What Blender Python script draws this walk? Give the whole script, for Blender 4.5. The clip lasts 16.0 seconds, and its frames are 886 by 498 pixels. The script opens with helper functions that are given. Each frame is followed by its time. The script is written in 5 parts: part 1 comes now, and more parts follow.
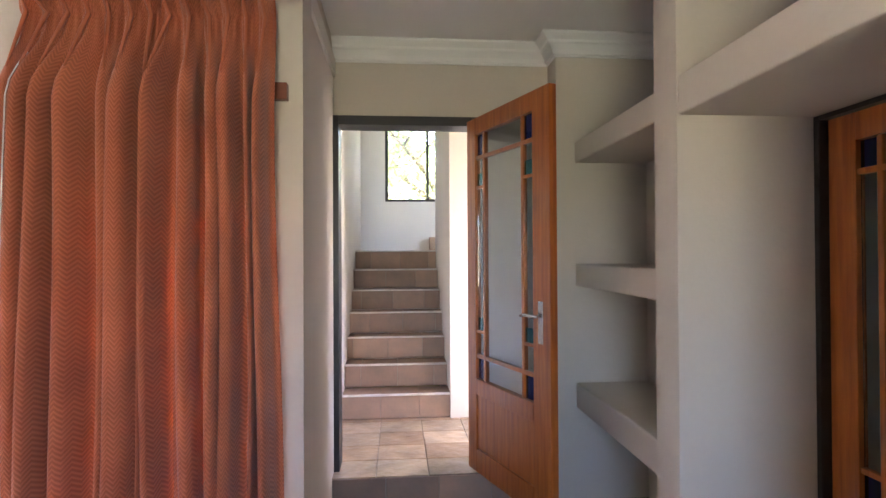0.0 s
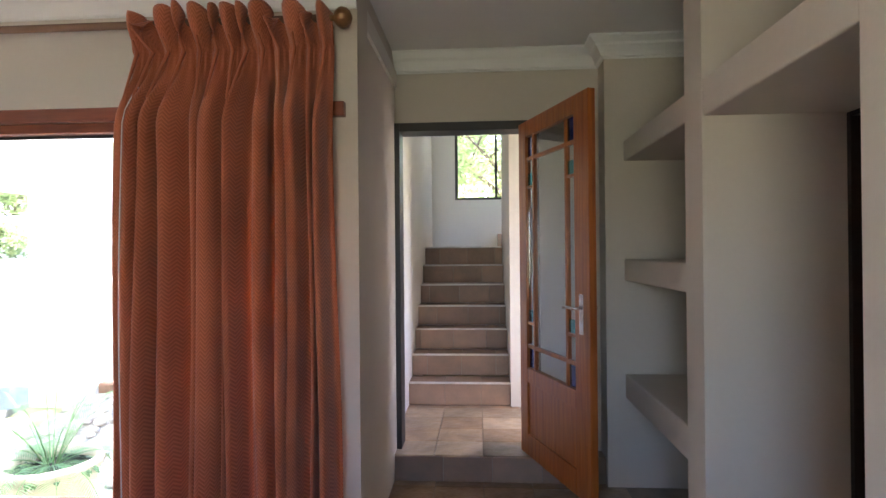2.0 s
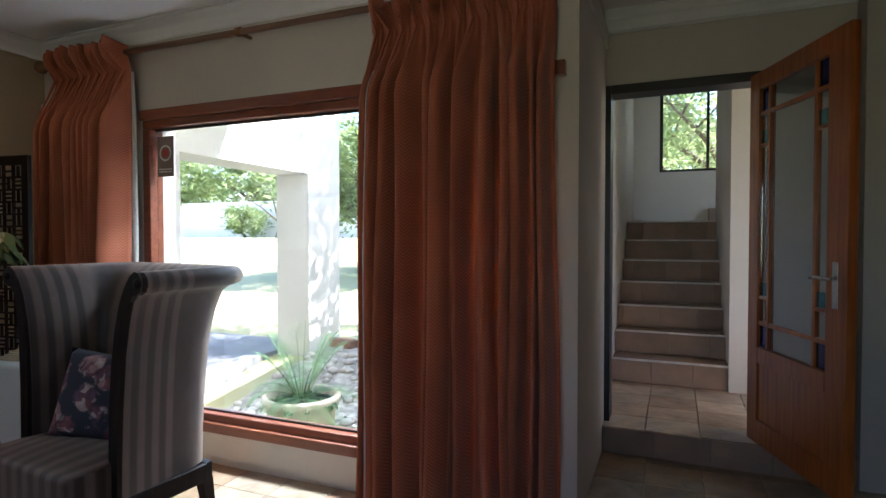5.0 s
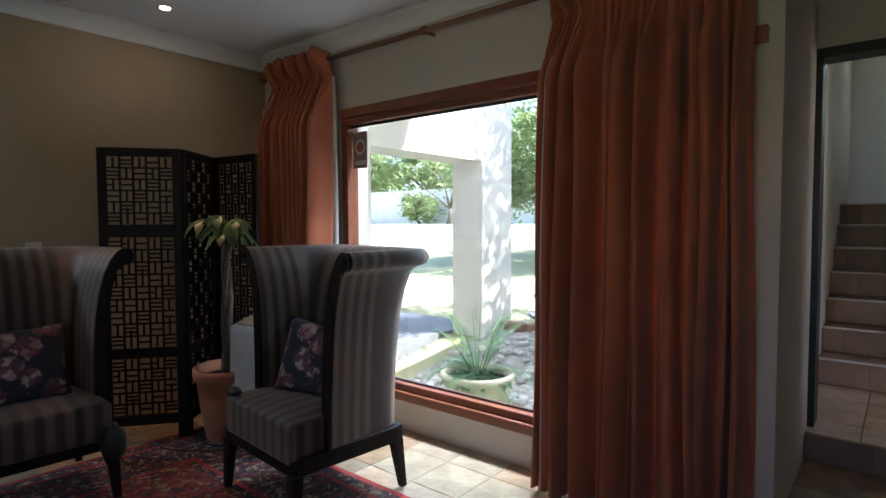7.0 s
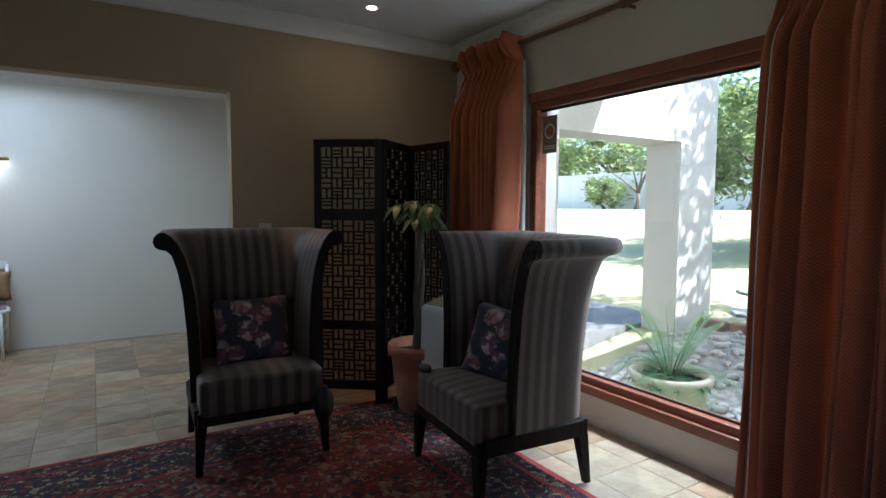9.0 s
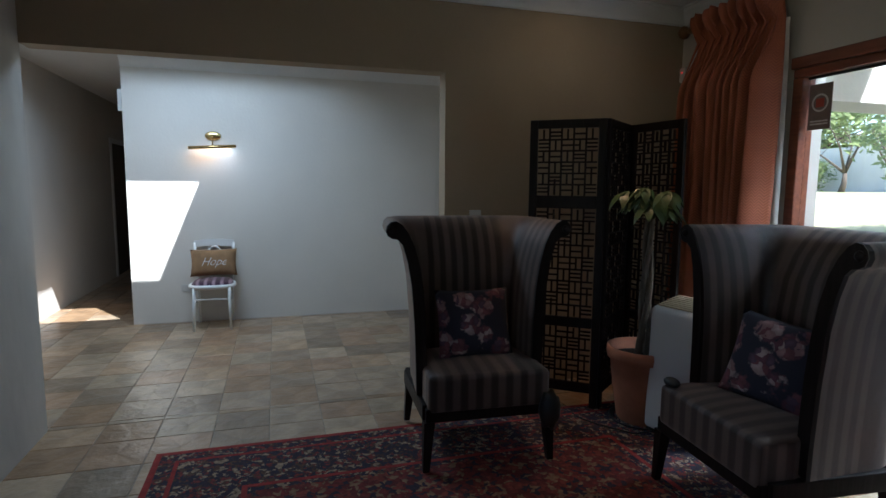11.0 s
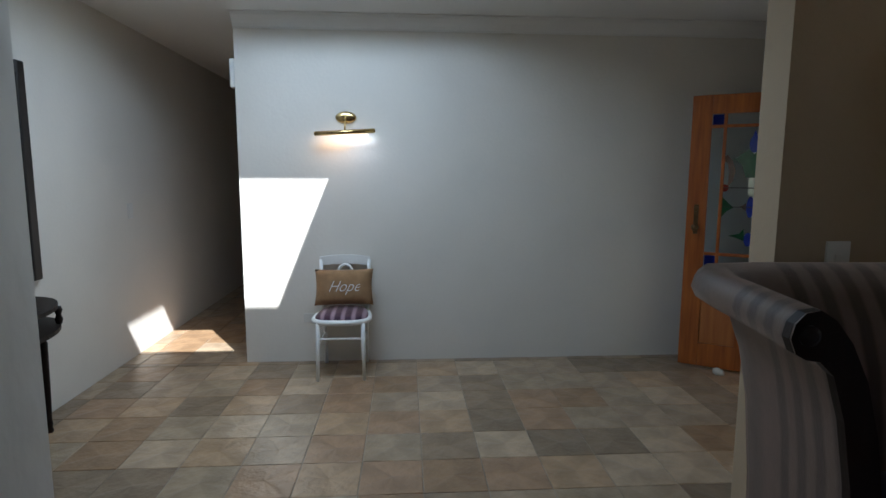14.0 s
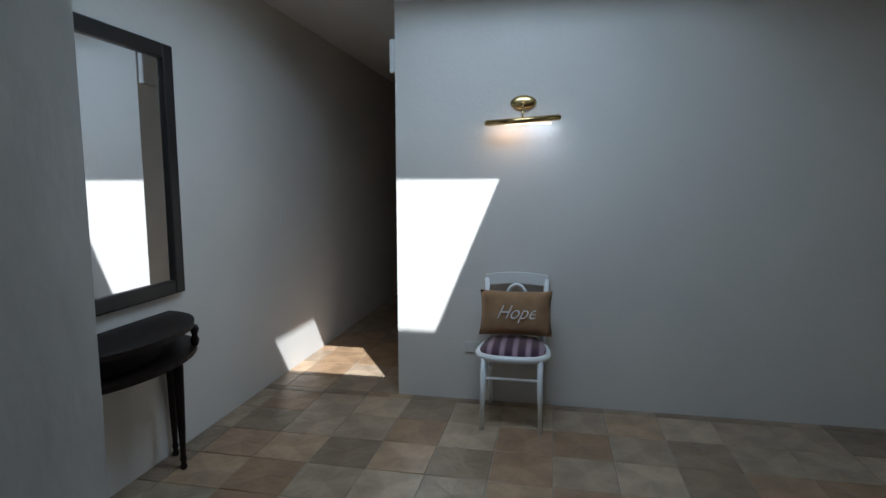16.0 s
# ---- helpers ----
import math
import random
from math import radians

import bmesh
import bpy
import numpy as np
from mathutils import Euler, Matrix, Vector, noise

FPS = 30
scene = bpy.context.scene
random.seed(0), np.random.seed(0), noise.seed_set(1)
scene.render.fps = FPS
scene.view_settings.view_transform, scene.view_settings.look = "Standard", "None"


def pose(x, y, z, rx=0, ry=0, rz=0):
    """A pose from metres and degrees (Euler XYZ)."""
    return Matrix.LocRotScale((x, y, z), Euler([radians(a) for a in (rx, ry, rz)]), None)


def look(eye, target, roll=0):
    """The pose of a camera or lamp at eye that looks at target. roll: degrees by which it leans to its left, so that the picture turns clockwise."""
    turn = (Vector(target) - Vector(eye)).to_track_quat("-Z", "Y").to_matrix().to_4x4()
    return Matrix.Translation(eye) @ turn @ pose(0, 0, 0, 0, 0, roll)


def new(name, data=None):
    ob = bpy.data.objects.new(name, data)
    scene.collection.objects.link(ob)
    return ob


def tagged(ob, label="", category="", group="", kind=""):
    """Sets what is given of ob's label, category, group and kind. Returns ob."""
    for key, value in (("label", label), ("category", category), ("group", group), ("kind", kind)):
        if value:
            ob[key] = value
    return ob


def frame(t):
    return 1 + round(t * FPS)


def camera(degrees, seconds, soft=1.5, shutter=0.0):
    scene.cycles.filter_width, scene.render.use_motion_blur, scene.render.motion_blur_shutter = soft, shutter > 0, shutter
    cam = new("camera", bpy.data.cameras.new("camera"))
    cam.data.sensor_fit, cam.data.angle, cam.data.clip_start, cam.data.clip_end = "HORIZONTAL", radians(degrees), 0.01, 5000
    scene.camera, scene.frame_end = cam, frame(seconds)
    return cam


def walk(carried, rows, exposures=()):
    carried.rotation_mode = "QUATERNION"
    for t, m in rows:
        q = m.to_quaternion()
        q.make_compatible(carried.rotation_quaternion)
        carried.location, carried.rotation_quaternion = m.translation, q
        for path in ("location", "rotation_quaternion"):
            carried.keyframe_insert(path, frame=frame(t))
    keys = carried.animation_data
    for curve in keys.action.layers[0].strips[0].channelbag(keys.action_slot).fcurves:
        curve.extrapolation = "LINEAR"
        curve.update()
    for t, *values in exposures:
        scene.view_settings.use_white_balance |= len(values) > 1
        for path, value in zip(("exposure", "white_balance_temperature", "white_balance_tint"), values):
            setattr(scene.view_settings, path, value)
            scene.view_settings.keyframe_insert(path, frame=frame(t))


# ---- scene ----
cam = camera(77.0, 16.0)
PATH = [
    (0, (0.05, -0.098, 1.411), (0.217, 1.895, 1.43), -0.3),
    (0.5, (0.131, -0.206, 1.422), (0.285, 1.788, 1.433), -0.4),
    (1, (0.211, -0.262, 1.414), (0.303, 1.736, 1.424), -0.4),
    (1.5, (0.238, -0.297, 1.415), (0.219, 1.703, 1.421), -0.5),
    (2, (0.221, -0.336, 1.406), (0.089, 1.66, 1.415), -0.5),
    (2.5, (0.2, -0.371, 1.382), (-0.052, 1.613, 1.391), -0.2),
    (3, (0.196, -0.388, 1.375), (-0.179, 1.577, 1.373), -0.4),
    (3.2, (0.185, -0.368, 1.335), (-0.219, 1.591, 1.356), -0.1),
    (5.5, (0.049, -0.398, 1.301), (-0.842, 1.391, 1.230), -0.4),
    (6, (0.030, -0.417, 1.298), (-0.993, 1.299, 1.216), -0.5),
    (6.5, (0.059, -0.458, 1.291), (-1.098, 1.172, 1.207), -0.1),
    (7, (0.066, -0.467, 1.294), (-1.205, 1.075, 1.200), -0.2),
    (7.5, (-0.002, -0.486, 1.295), (-1.349, 0.989, 1.201), -0.0),
    (8, (0.006, -0.551, 1.294), (-1.436, 0.830, 1.179), -0.2),
    (8.5, (-0.029, -0.553, 1.302), (-1.582, 0.701, 1.168), 0.0),
    (9, (0.008, -0.469, 1.306), (-1.681, 0.591, 1.155), 0.3),
    (9.5, (-0.043, -0.483, 1.314), (-1.814, 0.430, 1.145), 0.3),
    (10, (-0.063, -0.540, 1.343), (-1.894, 0.237, 1.136), 0.4),
    (10.2, (-0.106, -0.595, 1.340), (-1.954, 0.139, 1.128), 0.5),
    (12.3, (-1.105, -0.776, 1.359), (-3.059, -0.424, 1.116), 0.3),
    (12.5, (-1.224, -0.783, 1.377), (-3.182, -0.458, 1.131), 0.4),
    (13, (-1.518, -0.816, 1.376), (-3.485, -0.561, 1.124), 0.4),
    (13.5, (-1.826, -0.841, 1.387), (-3.8, -0.647, 1.127), 0.2),
    (14, (-2.124, -0.862, 1.392), (-4.102, -0.728, 1.13), 0.2),
    (14.5, (-2.368, -0.925, 1.4), (-4.349, -0.912, 1.125), 0.1),
    (15, (-2.577, -0.989, 1.38), (-4.555, -1.123, 1.119), -0.1),
    (15.5, (-2.762, -1.044, 1.362), (-4.728, -1.308, 1.107), -0.1),
    (16, (-2.918, -1.103, 1.337), (-4.867, -1.488, 1.104), -0.1),
]
walk(cam, [(t, look(eye, target, roll)) for t, eye, target, roll in PATH],
     [(0.0, 4.65, 5800, 20), (1.5, 4.25, 5800, 18), (3.0, 3.3, 5750, 15), (5.5, 2.4, 5600, 9), (8.0, 2.12, 5550, 8), (9.0, 1.92, 5450, 7), (10.2, 1.4, 5350, 7), (12.5, 2.15, 5520, 9), (14.2, 1.42, 5600, 8), (15.0, 1.26, 5500, 8), (16.0, 0.95, 5350, 7)])

# ---- world and sun ----
SUN_WAY = Vector((-0.67, -0.414, -1.0))
world = bpy.data.worlds.new("sky")
scene.world = world
world.use_nodes = True
wn = world.node_tree
bgn = wn.nodes["Background"]
sky = wn.nodes.new("ShaderNodeTexSky")
sky.sky_type, sky.sun_disc = "NISHITA", False
sky.sun_elevation = math.asin(1.0 / SUN_WAY.length)
sky.sun_rotation = math.atan2(-SUN_WAY.x, -SUN_WAY.y)
wn.links.new(sky.outputs["Color"], bgn.inputs["Color"])
bgn.inputs["Strength"].default_value = 0.15
sun_data = bpy.data.lights.new("sun", "SUN")
sun_data.energy, sun_data.angle, sun_data.color = 5.0, radians(0.5), (1.0, 0.95, 0.87)
sun = new("sun", sun_data)
sun.matrix_world = look((0, 0, 30), Vector((0, 0, 30)) + SUN_WAY)


def fill_panel(name, size, energy, colour, at, to, spread=180):
    """An added area lamp that stands in for daylight at an opening."""
    d = bpy.data.lights.new(name, "AREA")
    d.shape, d.size, d.size_y, d.energy, d.color = "RECTANGLE", size[0], size[1], energy, colour
    d.spread = radians(spread)
    o = new(name, d)
    o.matrix_world = look(at, to)
    return o


# Fill lamp in an unseen opening, added to light curtain and shelves
fill_panel("rear_fill_light", (1.0, 1.0), 0.36, (1.0, 0.93, 0.84), (-0.05, -2.03, 1.45), (-0.05, 0, 1.45))
# Pinkish fill lamp at an unseen opening, added to brighten the stair lobby
fill_panel("lobby_fill_light", (0.6, 1.2), 0.52, (1.0, 0.76, 0.84), (1.66, 3.82, 1.45), (0, 3.82, 1.2))

# Lamp added above the glass, out of view, to brighten the floor inside
fill_panel("picture_window_fill_light", (2.4, 0.25), 18.0, (0.80, 0.92, 1.0), (-1.65, 2.40, 2.35), (-1.65, 1.60, 0), 95)
# Lamp added in the skylight opening to brighten the hall
fill_panel("skylight_fill_light", (0.62, 1.05), 9.2, (0.80, 0.93, 1.0), (-4.985, -1.376, 2.745), (-4.985, -1.3759, 0))


# ---- materials ----
def material(name, colour, rough=0.6, metal=0.0, vary=0.12, scale=6.0, fine=60.0, bump=0.1, second=None, stretch=(1, 1, 1), spec=0.5, blotch=0.5, rand=0.0, coat=0.0):
    """A surface with blotches at one scale and grain at another."""
    m = bpy.data.materials.new(name)
    m.use_nodes = True
    nt = m.node_tree
    p = nt.nodes["Principled BSDF"]
    p.inputs["Roughness"].default_value, p.inputs["Metallic"].default_value = rough, metal
    p.inputs["Specular IOR Level"].default_value = spec
    p.inputs["Coat Weight"].default_value = coat
    tc, mp = nt.nodes.new("ShaderNodeTexCoord"), nt.nodes.new("ShaderNodeMapping")
    mp.inputs["Scale"].default_value = stretch
    nt.links.new(tc.outputs["Object"], mp.inputs["Vector"])
    big, small = nt.nodes.new("ShaderNodeTexNoise"), nt.nodes.new("ShaderNodeTexNoise")
    big.inputs["Scale"].default_value, small.inputs["Scale"].default_value = scale, fine
    big.inputs["Detail"].default_value, small.inputs["Detail"].default_value = 4, 5
    for n in (big, small):
        nt.links.new(mp.outputs["Vector"], n.inputs["Vector"])
    mix = nt.nodes.new("ShaderNodeMix")
    mix.data_type = "RGBA"
    other = second or tuple(c * (1 - 2 * vary) for c in colour)
    mix.inputs["A"].default_value, mix.inputs["B"].default_value = (*colour, 1), (*other, 1)
    add = nt.nodes.new("ShaderNodeMath")
    add.operation = "MULTIPLY_ADD"
    add.inputs[1].default_value = 0.5
    nt.links.new(small.outputs["Fac"], add.inputs[0])
    scaled = nt.nodes.new("ShaderNodeMapRange")
    scaled.inputs["From Min"].default_value, scaled.inputs["From Max"].default_value = 0.5 - blotch * 0.4, 0.5 + blotch * 0.4
    scaled.inputs["To Min"].default_value, scaled.inputs["To Max"].default_value = -0.25, 0.75
    nt.links.new(big.outputs["Fac"], scaled.inputs["Value"])
    nt.links.new(scaled.outputs["Result"], add.inputs[2])
    nt.links.new(add.outputs["Value"], mix.inputs["Factor"])
    out = mix.outputs["Result"]
    if rand:
        info, hsv = nt.nodes.new("ShaderNodeObjectInfo"), nt.nodes.new("ShaderNodeHueSaturation")
        mr = nt.nodes.new("ShaderNodeMapRange")
        mr.inputs["To Min"].default_value, mr.inputs["To Max"].default_value = 1 - rand, 1 + rand
        nt.links.new(info.outputs["Random"], mr.inputs["Value"])
        nt.links.new(mr.outputs["Result"], hsv.inputs["Value"])
        nt.links.new(out, hsv.inputs["Color"])
        out = hsv.outputs["Color"]
    nt.links.new(out, p.inputs["Base Color"])
    if bump:
        b = nt.nodes.new("ShaderNodeBump")
        b.inputs["Strength"].default_value, b.inputs["Distance"].default_value = bump, 0.01
        nt.links.new(add.outputs["Value"], b.inputs["Height"])
        nt.links.new(b.outputs["Normal"], p.inputs["Normal"])
    return m


def clear_glass(name, tint=(1, 1, 1), rough=0.0):
    m = bpy.data.materials.new(name)
    m.use_nodes = True
    p = m.node_tree.nodes["Principled BSDF"]
    p.inputs["Base Color"].default_value = (*tint, 1)
    p.inputs["Transmission Weight"].default_value, p.inputs["Roughness"].default_value, p.inputs["IOR"].default_value = 1.0, rough, 1.45
    return m


def glowing(name, colour, strength):
    m = bpy.data.materials.new(name)
    m.use_nodes = True
    p = m.node_tree.nodes["Principled BSDF"]
    p.inputs["Base Color"].default_value = (*colour, 1)
    p.inputs["Emission Color"].default_value, p.inputs["Emission Strength"].default_value = (*colour, 1), strength
    return m


TAN_PAINT = material("tan_wall_paint", (0.41, 0.315, 0.21), 0.85, vary=0.05, scale=1.5, fine=45, bump=0.25)
PAINT = material("cream_wall_paint", (0.59, 0.52, 0.44), 0.85, vary=0.04, scale=1.5, fine=45, bump=0.25)
ROUGH_PLASTER = material("trowelled_plaster", (0.66, 0.61, 0.55), 0.85, vary=0.08, scale=3, fine=14, bump=0.6, stretch=(1, 1, 0.5))
HALL_PAINT = material("hall_wall_paint", (0.71, 0.665, 0.60), 0.8, vary=0.04, scale=1.5, fine=45, bump=0.25)
CEILING_PAINT = material("ceiling_paint", (0.78, 0.765, 0.74), 0.9, vary=0.03, scale=1.2, fine=60, bump=0.1)
WHITE_PAINT = material("white_gloss_paint", (0.8, 0.79, 0.77), 0.35, vary=0.03, scale=4, fine=50, bump=0.05)
OUTER_PAINT = material("outer_wall_paint", (0.75, 0.71, 0.64), 0.85, vary=0.06, scale=1.2, fine=30, bump=0.3)
GROUT = material("grout", (0.36, 0.31, 0.25), 0.9, vary=0.15, scale=9, fine=90, bump=0.3)
STAIR_TILE = material("stair_tile", (0.35, 0.22, 0.15), 0.55, vary=0.2, scale=6, fine=40, bump=0.3, second=(0.25, 0.18, 0.13), rand=0.2)
MERANTI = material("varnished_meranti", (0.42, 0.125, 0.02), 0.32, vary=0.25, scale=3, fine=30, bump=0.08, stretch=(14, 14, 1), second=(0.24, 0.058, 0.010), coat=0.2)
MERANTI_LIGHT = material("varnished_pine_panel", (0.46, 0.17, 0.045), 0.3, vary=0.2, scale=3, fine=30, bump=0.08, stretch=(14, 14, 1), second=(0.33, 0.105, 0.025), coat=0.3)
FRAME_WOOD = material("red_window_timber", (0.24, 0.07, 0.03), 0.35, vary=0.2, scale=3, fine=30, bump=0.08, stretch=(1, 14, 14), second=(0.15, 0.04, 0.018), coat=0.2)
DARK_WOOD = material("dark_stained_wood", (0.016, 0.009, 0.007), 0.5, vary=0.25, scale=4, fine=40, bump=0.08, stretch=(10, 10, 1), spec=0.2)
BLACK_FRAME = material("black_door_frame", (0.02, 0.016, 0.014), 0.4, vary=0.2, scale=4, fine=40, bump=0.05)
BRASS = material("polished_brass", (0.62, 0.45, 0.20), 0.22, 1.0, vary=0.1, scale=12, fine=80, bump=0.02)
CHROME = material("brushed_chrome", (0.7, 0.7, 0.7), 0.2, 1.0, vary=0.05, scale=20, fine=120, bump=0.02)
PANE = clear_glass("window_glass")
# Bluish tint imitates the window's reflection in the door glass
PANE_TINTED = clear_glass("reflection_tinted_glass", (0.78, 0.88, 0.93), 0.02)
PANE_BLUE = clear_glass("cobalt_glass", (0.03, 0.06, 0.55), 0.08)
PANE_TEAL = clear_glass("teal_glass", (0.15, 0.6, 0.75), 0.08)
LAWN = material("lawn", (0.33, 0.33, 0.16), 0.9, vary=0.2, scale=0.5, fine=8, bump=0.4, second=(0.42, 0.38, 0.21))
BARK = material("bark", (0.16, 0.12, 0.085), 0.9, vary=0.3, scale=6, fine=40, bump=0.6, stretch=(3, 3, 1))


# ---- building helpers ----
def box(bm, x0, x1, y0, y1, z0, z1, m=None):
    vs = [bm.verts.new((x, y, z)) for z in (z0, z1) for x, y in ((x0, y0), (x1, y0), (x1, y1), (x0, y1))]
    for f in ((3, 2, 1, 0), (4, 5, 6, 7), (0, 1, 5, 4), (1, 2, 6, 5), (2, 3, 7, 6), (3, 0, 4, 7)):
        bm.faces.new([vs[i] for i in f])
    if m is not None:
        bmesh.ops.transform(bm, matrix=m, verts=vs)
    return vs


def bevelled(bm, width, segments=2):
    bmesh.ops.bevel(bm, geom=list(bm.edges), offset=width, segments=segments, affect="EDGES", profile=0.5)
    return bm


def rbox(x0, x1, y0, y1, z0, z1, r=0.006, segments=2):
    bm = bmesh.new()
    box(bm, x0, x1, y0, y1, z0, z1)
    return bevelled(bm, r, segments)


def boxes(*sizes, r=0.0):
    bm = bmesh.new()
    for s in sizes:
        box(bm, *s)
    return bevelled(bm, r) if r else bm


def lathe(profile, n=24, cap=True):
    """A turned shape about z from (radius, height) pairs, from the bottom up."""
    bm = bmesh.new()
    rings = [[bm.verts.new((r * math.cos(2 * math.pi * i / n), r * math.sin(2 * math.pi * i / n), z)) for i in range(n)] for r, z in profile]
    for a, b in zip(rings, rings[1:]):
        for i in range(n):
            bm.faces.new((a[i], a[(i + 1) % n], b[(i + 1) % n], b[i]))
    if cap:
        bm.faces.new(rings[0][::-1])
        bm.faces.new(rings[-1])
    return bm


def tube(bm, points, radii, n=8):
    """A round bar along points."""
    pts = [Vector(p) for p in points]
    if not hasattr(radii, "__len__"):
        radii = [radii] * len(pts)
    rings, side = [], None
    for i, p in enumerate(pts):
        d = (pts[min(i + 1, len(pts) - 1)] - pts[max(i - 1, 0)]).normalized()
        if side is None:
            side = d.orthogonal().normalized()
        side = (side - d * side.dot(d)).normalized()
        up = d.cross(side)
        rings.append([bm.verts.new(p + radii[i] * (math.cos(2 * math.pi * k / n) * side + math.sin(2 * math.pi * k / n) * up)) for k in range(n)])
    for a, b in zip(rings, rings[1:]):
        for k in range(n):
            bm.faces.new((a[k], a[(k + 1) % n], b[(k + 1) % n], b[k]))
    bm.faces.new(rings[0][::-1])
    bm.faces.new(rings[-1])
    return bm


def mesh_of(name, bm, mat, smooth=False):
    bmesh.ops.recalc_face_normals(bm, faces=bm.faces)
    me = bpy.data.meshes.new(name)
    bm.to_mesh(me)
    bm.free()
    me.materials.append(mat)
    if smooth:
        me.shade_smooth()
    return me


def part(name, bm, mat, parent, label="", smooth=False, m=None):
    ob = new(name, mesh_of(name, bm, mat, smooth))
    ob.parent = parent
    if m is not None:
        ob.matrix_basis = m
    return tagged(ob, label)


def thing(name, label, category, m=None, group=""):
    ob = new(name)
    ob.empty_display_size = 0.1
    if m is not None:
        ob.matrix_basis = m
    return tagged(ob, label, category, group)


def solid(name, bm, mat, label, category, smooth=False, kind="", m=None, group=""):
    ob = new(name, mesh_of(name, bm, mat, smooth))
    if m is not None:
        ob.matrix_basis = m
    return tagged(ob, label, category, group, kind)


def structure(name, bm, mat, label="", smooth=False):
    return solid(name, bm, mat, label, name.split("_")[0], smooth, "structure")


def extrude_profile(profile, a, b, out, mitre=(0, 0)):
    """A moulding of (outward, z) points along the line from a to b; out points away from the wall. mitre: how far each end runs on with the outward distance."""
    bm = bmesh.new()
    a, b, o = Vector(a), Vector(b), Vector(out)
    along = (b - a).normalized()
    ends = [[bm.verts.new(p + o * u + along * (k * u) + Vector((0, 0, z))) for u, z in profile] for p, k in ((a, mitre[0]), (b, mitre[1]))]
    n = len(profile)
    for i in range(n):
        bm.faces.new((ends[0][i], ends[0][(i + 1) % n], ends[1][(i + 1) % n], ends[1][i]))
    bm.faces.new(ends[0][::-1])
    bm.faces.new(ends[1])
    return bm


# ---- the rooms ----
XW, YN, YS, CEIL = -3.79, 2.04, -1.945, 2.56      # lounge: west wall, window wall, south wall, ceiling
WX0, WX1, WZ0, WZ1 = -2.87, -0.43, 0.195, 2.05   # window opening
HX, HS, HN, HC = -6.24, -2.95, 1.85, 2.50        # hall: west wall, south wall, north wall, ceiling
STEP = 0.155

structure("wall_north", boxes((XW - 0.13, WX0, YN, YN + 0.22, -0.3, 2.7), (WX1, -0.30, YN, YN + 0.22, -0.3, 2.7), (WX0, WX1, YN, YN + 0.22, -0.3, WZ0), (WX0, WX1, YN, YN + 0.22, WZ1, 2.7)), PAINT, "cream plastered wall with a large picture window")
structure("wall_return", boxes((-0.52, -0.315, YN + 0.22, 3.2, -0.3, 2.8)), PAINT, "cream plastered return wall beside the inner door")
DX0, DX1, DZ1 = -0.325, 0.60, 2.225
structure("wall_inner_door", boxes((-0.52, DX0, 3.2, 3.36, 0, 4.2), (DX1, 0.967, 3.2, 3.36, 0, 4.2), (DX0, DX1, 3.2, 3.36, DZ1, 4.2), (0.967, 1.62, 3.03, 3.36, 0, 4.2)), PAINT, "cream plastered wall round the inner door")
structure("wall_west", boxes((XW - 0.13, XW, YS, 0.30, 2.04, 2.7), (XW - 0.13, XW, 0.30, YN, -0.02, 2.7)), TAN_PAINT, "tan painted wall with a wide opening to the hall")
# Gap from x -0.6 to 0.5 is an unseen opening added to admit light
structure("wall_south", boxes((-3.80, -0.6, YS - 0.15, YS, -0.02, 2.7), (0.5, 1.62, YS - 0.15, YS, -0.02, 2.7), (-0.6, 0.5, YS - 0.15, YS, -0.02, 0.9), (-0.6, 0.5, YS - 0.15, YS, 2.0, 2.7)), ROUGH_PLASTER, "trowelled plaster wall with small chips")
structure("wall_east", boxes((1.62, 1.77, YS - 0.15, 0.82, -0.02, 2.8), (1.62, 1.77, 1.86, 3.36, -0.02, 2.8), (1.62, 1.77, 0.82, 1.86, 1.95, 2.8)), PAINT, "plain cream wall behind the built-in shelves")
structure("ceiling_lounge", boxes((XW - 0.13, 1.77, YS - 0.15, YN, CEIL, CEIL + 0.12)), CEILING_PAINT, "plain white lounge ceiling")
structure("ceiling_alcove", boxes((-0.52, 1.77, YN, 3.36, 2.66, 2.8)), CEILING_PAINT, "plain white ceiling over the alcove")
COVE = [(0, 0), (0.012, 0), (0.012, 0.012), (0.022, 0.03), (0.045, 0.055), (0.075, 0.075), (0.085, 0.09), (0.1, 0.09), (0.1, 0.1), (0, 0.1)]
FINE_COVE = [(0, 0), (0.012, 0), (0.012, 0.012), (0.022, 0.014), (0.03, 0.035), (0.05, 0.06), (0.062, 0.066), (0.066, 0.08), (0.085, 0.095), (0.1, 0.105), (0.1, 0.118), (0, 0.118)]
for name, prof, a, b, out, mitre in (
        ("cornice_north", COVE, (XW, YN, 2.459), (-0.30, YN, 2.459), (0, -1, 0), (1, 0)),
        ("cornice_west", COVE, (XW, YS, 2.459), (XW, YN, 2.459), (1, 0, 0), (0, -1)),
        ("cornice_alcove_1", FINE_COVE, (-0.315, 3.2, 2.541), (0.967, 3.2, 2.541), (0, -1, 0), (0, -1)),
        ("cornice_alcove_2", FINE_COVE, (0.967, 3.2, 2.541), (0.967, 3.03, 2.541), (-1, 0, 0), (1, 1)),
        ("cornice_alcove_3", FINE_COVE, (0.967, 3.03, 2.541), (1.62, 3.03, 2.541), (0, -1, 0), (-1, 0))):
    structure(name, extrude_profile(prof, a, b, out, mitre), CEILING_PAINT, "white moulded plaster cornice")

